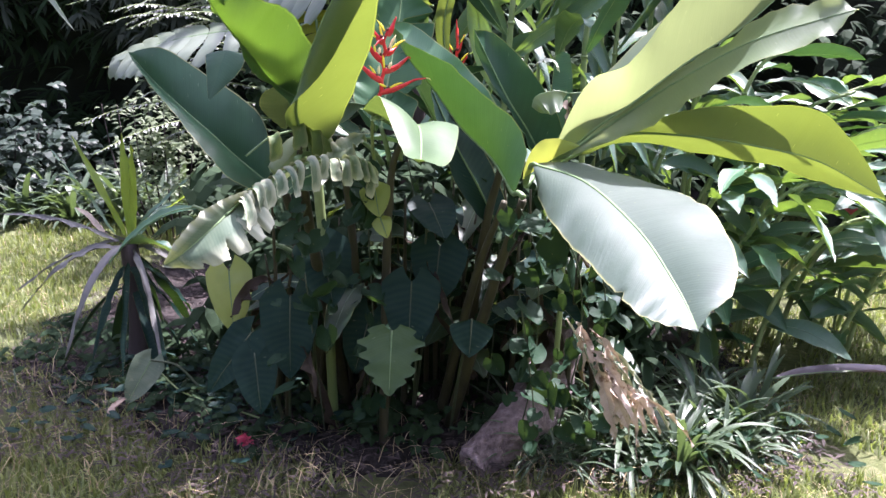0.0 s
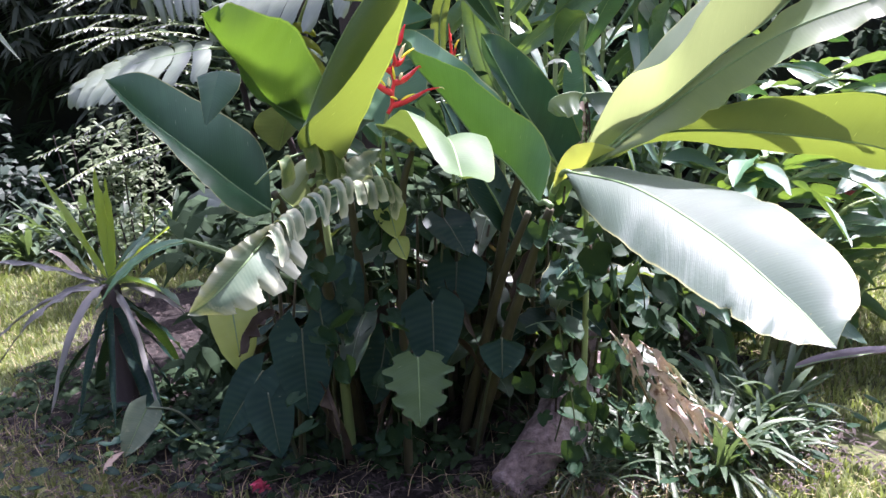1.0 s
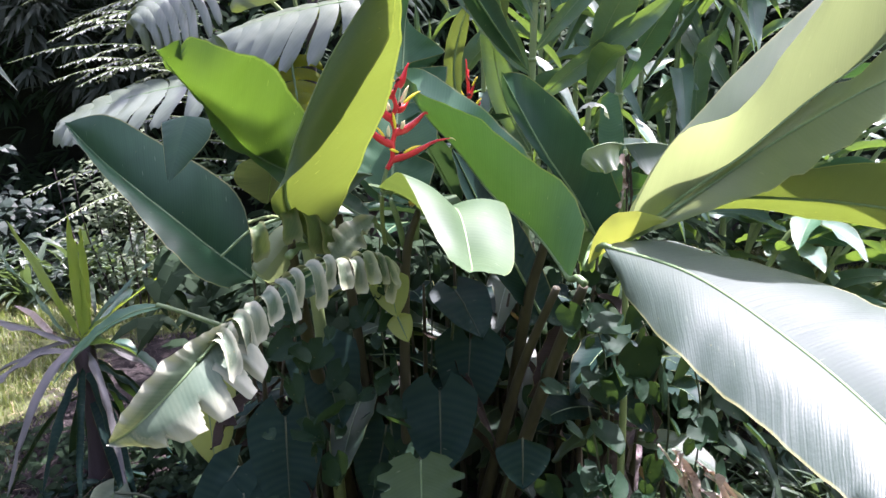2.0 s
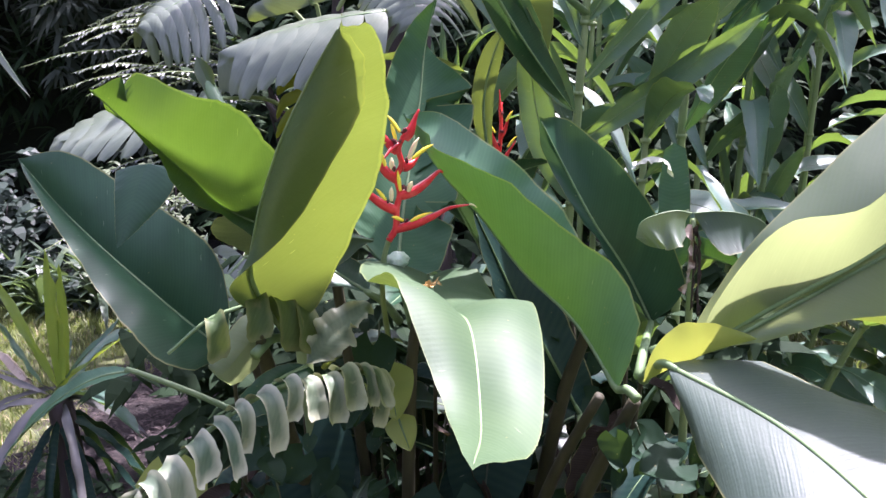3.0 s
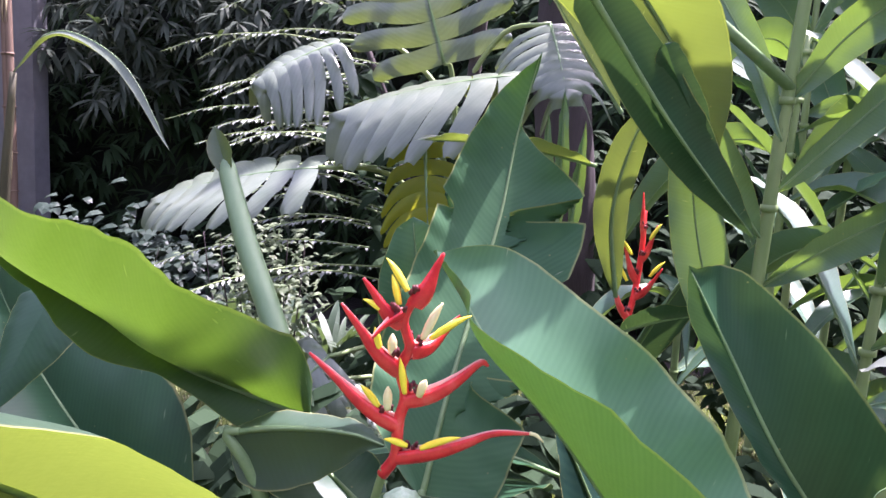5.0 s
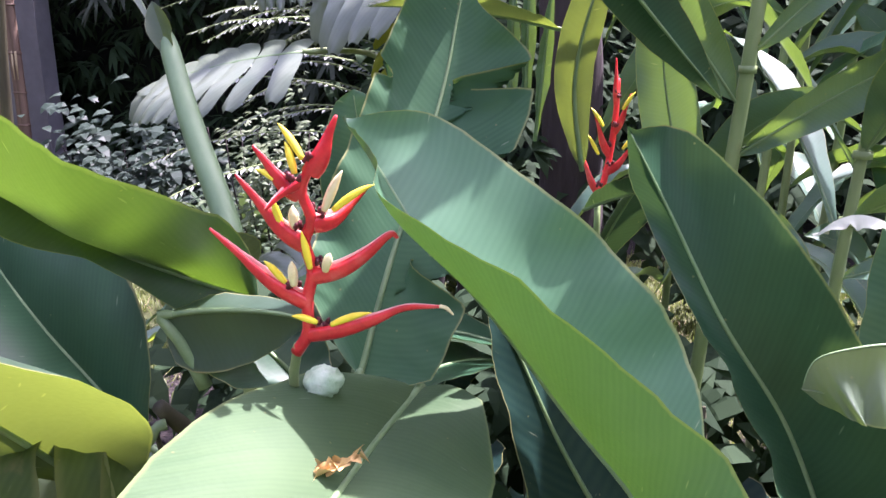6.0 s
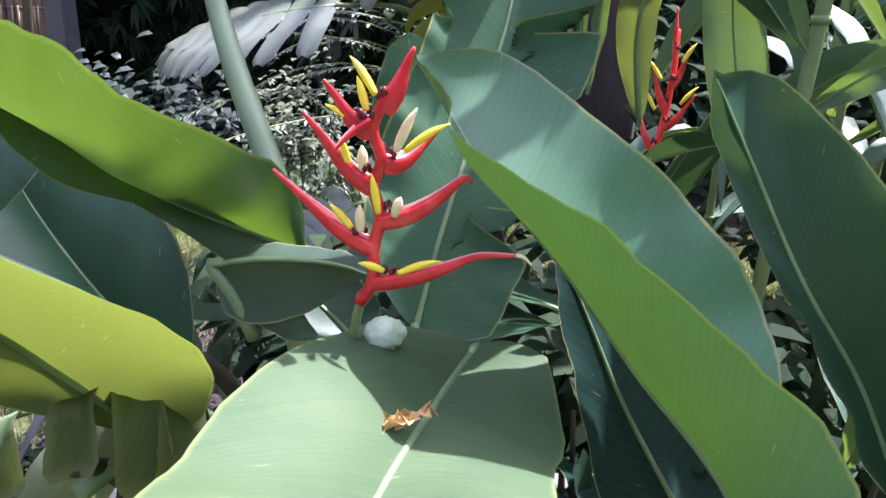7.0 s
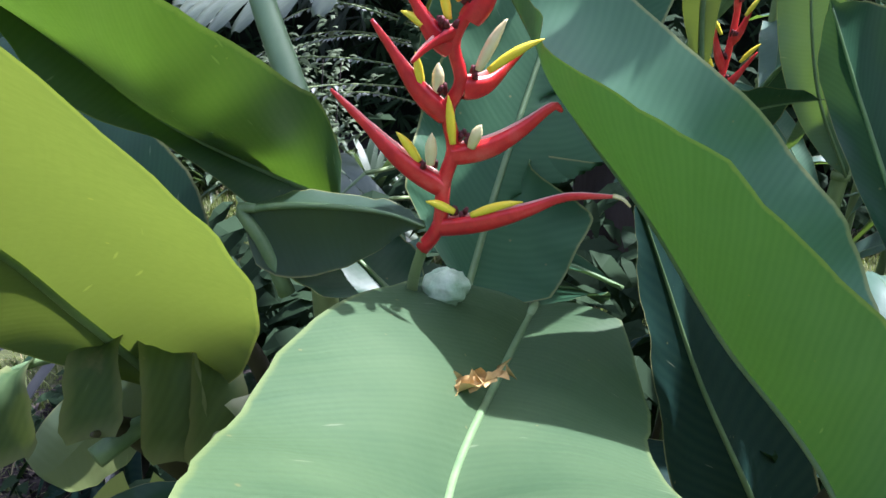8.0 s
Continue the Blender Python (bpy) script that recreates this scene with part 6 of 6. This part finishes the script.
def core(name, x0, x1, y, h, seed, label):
    """A lumpy wall with depth, near-black: the shade inside a tall hedge put into its colour."""
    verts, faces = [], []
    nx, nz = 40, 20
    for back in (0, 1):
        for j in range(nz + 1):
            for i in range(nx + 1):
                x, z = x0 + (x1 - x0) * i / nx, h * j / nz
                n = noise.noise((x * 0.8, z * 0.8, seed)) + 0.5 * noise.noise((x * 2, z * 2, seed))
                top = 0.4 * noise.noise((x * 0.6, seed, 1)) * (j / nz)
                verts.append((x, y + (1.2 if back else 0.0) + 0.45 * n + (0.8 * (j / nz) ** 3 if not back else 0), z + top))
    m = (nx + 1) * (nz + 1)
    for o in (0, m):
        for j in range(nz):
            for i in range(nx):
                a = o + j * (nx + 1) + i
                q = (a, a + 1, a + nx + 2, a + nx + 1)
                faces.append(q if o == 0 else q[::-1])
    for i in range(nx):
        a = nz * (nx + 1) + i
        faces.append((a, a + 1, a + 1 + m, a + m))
    ob = mesh_object(name, verts, faces, HEDGE_SHADE)
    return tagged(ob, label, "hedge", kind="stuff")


# limb and leaf clusters out of view overhead, added to shade lawn and bed
rt = random.Random(21)
cvs, cfs = [], []
for k in range(70):
    c = np.array((rt.uniform(-0.8, 0.75), rt.uniform(3.5, 4.15), 5.0 + rt.gauss(0, 0.25)))
    leaf_cloud(cvs, cfs, c, 6, (0.16, 0.14, 0.14), (0.14, 0.24), 0.26, 0.6, rt, fan=3)
for k in range(75):
    c = np.array((rt.uniform(-1.0, 0.0), rt.uniform(4.15, 4.75), 5.0 + rt.gauss(0, 0.15)))
    leaf_cloud(cvs, cfs, c, 6, (0.14, 0.1, 0.12), (0.14, 0.24), 0.26, 0.6, rt, fan=3)
tube("limb", [(-0.33, 5.5, 3.9), (-0.2, 5.2, 4.6), (0.05, 4.6, 5.0), (0.1, 3.7, 5.05)], [0.06, 0.035, 0.012], TRUNK, tree, 7, steps=14)
mesh_object("crown", cvs, cfs, FAR_LEAF, tree, smooth=False)
settle(tree)
# far hedge raised to 9 m to throw shade over the plants before it
core("hedge_mass", -11, 11, 9.2, 9.0, 1, "near-black wall painted as the shade inside the tall garden hedge")
core("hedge_mass", 3.2, 9, 6.4, 3.0, 2, "near-black wall painted as the shade inside the lawn-end shrubs")
# hedges behind and beside the camera are unseen, added to block sky light
core("hedge_mass", -9, 9, -6.2, 3.6, 3, "unseen dark hedge added behind the camera to block sky light")
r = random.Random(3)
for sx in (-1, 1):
    o = core("hedge_mass", -7, 9, 0, 5.0, 5 + sx, "unseen dark hedge added at the side to block sky light")
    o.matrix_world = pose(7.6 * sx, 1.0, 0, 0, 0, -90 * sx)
hv, hf = [], []
for _ in range(520):
    c = (r.uniform(-7.5, 6.5), r.uniform(8.5, 9.1), r.uniform(0.3, 5.2))
    leaf_cloud(hv, hf, c, 5, (0.3, 0.2, 0.3), (0.16, 0.34), 0.09, 1.2, r, fan=6)
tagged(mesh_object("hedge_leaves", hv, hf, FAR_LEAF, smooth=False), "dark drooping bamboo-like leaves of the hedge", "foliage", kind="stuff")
hv, hf = [], []
for _ in range(170):
    c = (r.uniform(-6.2, -2.4), r.uniform(7.9, 8.5), r.uniform(1.2, 3.6))
    if c[0] < -3.5 and c[2] < 2.3:
        continue
    leaf_cloud(hv, hf, c, 4, (0.2, 0.15, 0.2), (0.16, 0.3), 0.1, 1.3, r, fan=7)
tagged(mesh_object("palm_leaves", hv, hf, blade_material("lady_palm", (0.02, 0.034, 0.024), (0.10, 0.12, 0.092), (0.05, 0.08, 0.02), rough=0.7, spec=0.15), smooth=False), "grey-green fans of drooping palm leaflets", "foliage", kind="stuff")
hv, hf = [], []
for _ in range(170):
    c = (r.uniform(3.4, 8.0), r.uniform(5.7, 6.2), r.uniform(0.2, 2.9))
    leaf_cloud(hv, hf, c, 6, (0.25, 0.15, 0.25), (0.1, 0.2), 0.2, 0.8, r, fan=4)
tagged(mesh_object("shrub_leaves", hv, hf, FAR_LEAF, smooth=False), "dark small leaves of the shrubs at the lawn's end", "foliage", kind="stuff")
hv, hf = [], []
for _ in range(260):
    c = (r.uniform(-1.5, 3.2), r.uniform(5.4, 6.6), r.uniform(0.3, 3.6))
    leaf_cloud(hv, hf, c, 6, (0.22, 0.2, 0.22), (0.1, 0.22), 0.22, 0.7, r, fan=3)
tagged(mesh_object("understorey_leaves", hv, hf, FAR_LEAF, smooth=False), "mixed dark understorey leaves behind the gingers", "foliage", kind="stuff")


def frond(base, tip, sag, pairs, size, parent, mat):
    """A feather frond: an arching stem with two ranks of leaflets."""
    base, tip = np.array(base, float), np.array(tip, float)
    line = spline([base, base * 0.6 + tip * 0.4 + np.array((0, 0, sag)), base * 0.25 + tip * 0.75 + np.array((0, 0, sag * 0.9)), tip], pairs)
    verts, faces = [], []
    jit = random.Random(int(abs(base[0] * 977 + tip[2] * 3571)))
    for i in range(2, pairs):
        t = line[i + 1] - line[i - 1]
        t = t / np.linalg.norm(t)
        b = np.cross(t, (0, 0, 1))
        b = b / np.linalg.norm(b)
        L = size * math.sin(math.pi * (0.12 + 0.8 * i / pairs)) ** 0.6
        for sg in (-1, 1):
            d = b * sg * 0.9 + t * jit.uniform(0.1, 0.8) + np.array((0, 0, jit.uniform(-0.7, 0.2)))
            d = d / np.linalg.norm(d)
            L *= jit.uniform(0.6, 1.2)
            w = t * L * 0.27
            k = len(verts)
            p = line[i]
            verts += [p, p + d * L * 0.45 + w, p + d * L + np.array((0, 0, -0.12 * L)), p + d * L * 0.45 - w]
            faces += [(k, k + 1, k + 2), (k, k + 2, k + 3)]
    ob = mesh_object("frond", verts, faces, mat, parent, smooth=False)
    tagged(ob, "spray of small grey leaflets", kind="stuff")
    v, f = tube_data(line, [0.006, 0.002], 5)
    mesh_object("rachis", v, f, CANE, ob)
    return ob


r = random.Random(9)
for n, (fx, fy, fz) in enumerate([(-1.35, 5.6, 1.9), (-1.6, 5.9, 2.3), (-1.2, 5.4, 1.6)]):
    fern = thing("feather_shrub", (fx + 0.4, fy + 0.3, 0.02), "arching shrub with feathery grey fronds catching the light", "shrub", "feathery shrubs")
    tube("stem", [(fx + 0.4, fy + 0.3, 0), (fx + 0.3, fy + 0.2, fz * 0.6), (fx, fy, fz)], [0.03, 0.018], TRUNK, fern, 8, steps=10)
    for k in range(11):
        a = radians(150 + r.uniform(0, 80))
        L = r.uniform(0.8, 1.35)
        z = fz - 0.6 + 0.09 * k
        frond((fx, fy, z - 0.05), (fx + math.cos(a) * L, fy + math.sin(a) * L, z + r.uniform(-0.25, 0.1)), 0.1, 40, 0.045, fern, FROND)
    settle(fern)
# pale shrub in flower light, and the strappy border
ps = thing("pale_shrub", (-2.25, 5.9, 0.0), "loose shrub with small pale cream-green leaves", "shrub")
def leafy(parent, count, centre, spread, height, size, wide, mat):
    """Small leaves scattered about a shrub, each a part of its own."""
    for _ in range(count):
        vs, fs = [], []
        c = (r.gauss(centre[0], spread[0]), r.gauss(centre[1], spread[1]), max(0.12, abs(r.gauss(*height))))
        leaf_cloud(vs, fs, c, 1, (0.03, 0.03, 0.03), size, wide, 0.4, r, fan=1)
        mesh_object("leaf", vs, fs, mat, parent, smooth=False)


leafy(ps, 240, (-2.25, 5.9), (0.2, 0.15), (0.75, 0.25), (0.05, 0.1), 0.22, LEAF_PALE)
hv, hf = [], []
for _ in range(90):
    leaf_cloud(hv, hf, (r.gauss(-2.25, 0.2), r.gauss(5.92, 0.15), max(0.05, r.gauss(0.7, 0.27))), 5, (0.05, 0.05, 0.05), (0.04, 0.08), 0.2, 0.4, r, fan=2)
tagged(mesh_object("leaves", hv, hf, LEAF_PALE, ps, smooth=False), "small pale leaves", kind="stuff")
for k in range(7):
    tube("twig", [(-2.25 + 0.05 * k - 0.15, 5.9, 0), (-2.25 + 0.1 * k - 0.35, 5.85, 0.6), (-2.25 + 0.12 * k - 0.4, 5.8, 1.1)], [0.008, 0.003], TRUNK, ps, 5, steps=6)
settle(ps)
GREY_LEAF = blade_material("grey_leaf", (0.02, 0.038, 0.028), (0.075, 0.105, 0.085), (0.06, 0.1, 0.04), spec=0.25)
gs = thing("grey_shrub", (-4.2, 6.9, 0.0), "low shrub with broad grey-green leaves", "shrub")
leafy(gs, 300, (-4.2, 6.9), (0.5, 0.25), (0.45, 0.3), (0.1, 0.17), 0.32, GREY_LEAF)
hv, hf = [], []
for _ in range(150):
    leaf_cloud(hv, hf, (r.gauss(-4.2, 0.5), r.gauss(6.95, 0.25), max(0.06, r.gauss(0.42, 0.26))), 5, (0.07, 0.07, 0.06), (0.08, 0.15), 0.32, 0.5, r, fan=2)
tagged(mesh_object("leaves", hv, hf, GREY_LEAF, gs, smooth=False), "dull grey-green leaves", kind="stuff")
for k in range(6):
    tube("twig", [(-4.2 + 0.06 * k - 0.15, 6.9, 0), (-4.2 + 0.15 * k - 0.4, 6.85, 0.4), (-4.2 + 0.22 * k - 0.6, 6.8, 0.8)], [0.009, 0.003], TRUNK, gs, 5, steps=6)
settle(gs)
for k in range(30):
    x = -4.4 + 0.115 * k + r.uniform(-0.06, 0.06)
    tuft(x, 6.5 + r.uniform(-0.25, 0.35), 24, r.uniform(1.9, 2.8), "arching strappy border plant with dark green leaves", "border plant", 400 + k, 0.1, 1.3, group="strappy border")

# wall of a building behind the bamboo, and culms
wall = mesh_object("wall_back", [(-7.6, 7.9, 0), (-5.95, 7.9, 0), (-5.95, 7.9, 3.2), (-7.6, 7.9, 3.2), (-7.6, 8.1, 0), (-5.95, 8.1, 0), (-5.95, 8.1, 3.2), (-7.6, 8.1, 3.2)], [(0, 1, 2, 3), (5, 4, 7, 6), (1, 5, 6, 2), (4, 0, 3, 7), (3, 2, 6, 7)], WALL, smooth=False)
tagged(wall, "grey rendered wall seen between the plants", "wall", kind="structure")
for k in range(5):
    x = -6.2 + 0.12 * k + 0.04 * math.sin(k * 2.7)
    e = thing("bamboo", (x, 7.4 + 0.05 * (k % 3), 0), "tan-brown bamboo culm with node rings rising behind the border", "bamboo", "bamboo culms")
    pts = spline([(x, 7.4, 0), (x + 0.03, 7.4, 1.5), (x - 0.05, 7.45, 4.0)], 10)
    tube("culm", pts, [0.045, 0.04, 0.034], CULM, e, 8)
    for q in range(1, 10):
        v, f = tube_data([pts[q] - np.array((0, 0, 0.012)), pts[q], pts[q] + np.array((0, 0, 0.012))], [0.042, 0.049, 0.042], 8)
        mesh_object("node_ring", v, f, CULM, e)
    for q in range(3):
        v, f = tube_data([pts[2 + 3 * q] + np.array((0.02, -0.03, 0.02)), pts[2 + 3 * q] + np.array((0.03, -0.05, -0.1)), pts[2 + 3 * q] + np.array((0.035, -0.055, -0.24))], [0.012, 0.01, 0.002], 4)
        mesh_object("dry_sheath", v, f, STRAW, e)
    settle(e)
# arching palm leaf
ap = thing("palm", (-4.0, 5.5, 0.0), "slender plant with one long grey arching leaf", "palm")
tube("stem", [(-4.0, 5.5, 0.0), (-3.85, 5.42, 1.2), (-3.72, 5.39, 2.05)], [0.05, 0.035, 0.02], STALK, ap, 8, steps=10)
leaf([(-3.72, 5.39, 2.05), (-3.5, 5.4, 2.27), (-3.284, 5.399, 2.29), (-3.0, 5.38, 2.17), (-2.8, 5.36, 1.98), (-2.556, 5.298, 1.62)], [(0.01, 200, 0), (0.03, 205, 0), (0.06, 230, 0), (0.09, 235, 0), (0.09, 235, 0), (0.01, 230, 0)], [(0.01, -20, 0), (0.02, -40, 0), (0.03, -50, 0), (0.05, -60, 0), (0.05, -60, 0), (0.01, -50, 0)], (0, 0, 1), parent=ap, mat=LEAF_MONSTERA, rows=30, label="long drooping grey leaf")
settle(ap)
# pink flower at the side, purple strap on the lawn
pf = thing("pink_flower", (2.05, 3.6, 0.0), "blurred pink flower head on a short stem", "flower")
tube("stem", [(2.05, 3.6, 0), (2.03, 3.55, 0.4), (2.0, 3.5, 0.78)], [0.008, 0.006], CANE, pf, 6, steps=8)
for k in range(9):
    grown_leaf((2.0, 3.5, 0.76), (math.cos(k * 0.7), math.sin(k * 0.7), 0.9), 0.09, 0.05, 0.2, 0, 25, parent=pf, mat=PINK, rows=8, cols=3, rib=False, name="petal")
settle(pf)
pstrap = thing("fallen_leaf", (1.7, 3.0, 0.02), "long purple-grey dry leaf lying out over the lawn", "leaf")
grown_leaf((1.45, 2.95, 0.14), (1, 0.12, 0.14), 0.75, 0.09, 0.16, 0, 25, (0.4, 0.9, 1, 0.8, 0.1), parent=pstrap, mat=leaf_material("purple_strap", (0.07, 0.05, 0.07), (0.16, 0.13, 0.16), (0.1, 0.06, 0.06), share=0.15, ribs=False), rows=20, cols=4)
settle(pstrap)

# dark leaf fill added between and behind the clump's stalks, standing in for shade
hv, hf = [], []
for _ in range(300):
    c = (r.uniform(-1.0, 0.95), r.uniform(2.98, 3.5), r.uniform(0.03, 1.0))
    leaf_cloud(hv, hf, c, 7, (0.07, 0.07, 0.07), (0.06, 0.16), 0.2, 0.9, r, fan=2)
tagged(mesh_object("undergrowth_leaves", hv, hf, FAR_LEAF, smooth=False), "dense dark leaf fill added to blacken the clump between its stalks", "foliage", kind="stuff")
# weeds in dark foliage colour, partly standing in for shade on the bed
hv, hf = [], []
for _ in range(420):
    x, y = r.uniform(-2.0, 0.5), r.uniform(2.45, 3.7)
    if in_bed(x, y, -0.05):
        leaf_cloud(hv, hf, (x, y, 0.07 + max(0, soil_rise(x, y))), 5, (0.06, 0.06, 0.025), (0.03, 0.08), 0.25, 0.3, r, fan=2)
tagged(mesh_object("low_weeds", hv, hf, FAR_LEAF, smooth=False), "low dark weeds and seedlings on the soil, added partly to darken the bed", "weeds", kind="stuff")
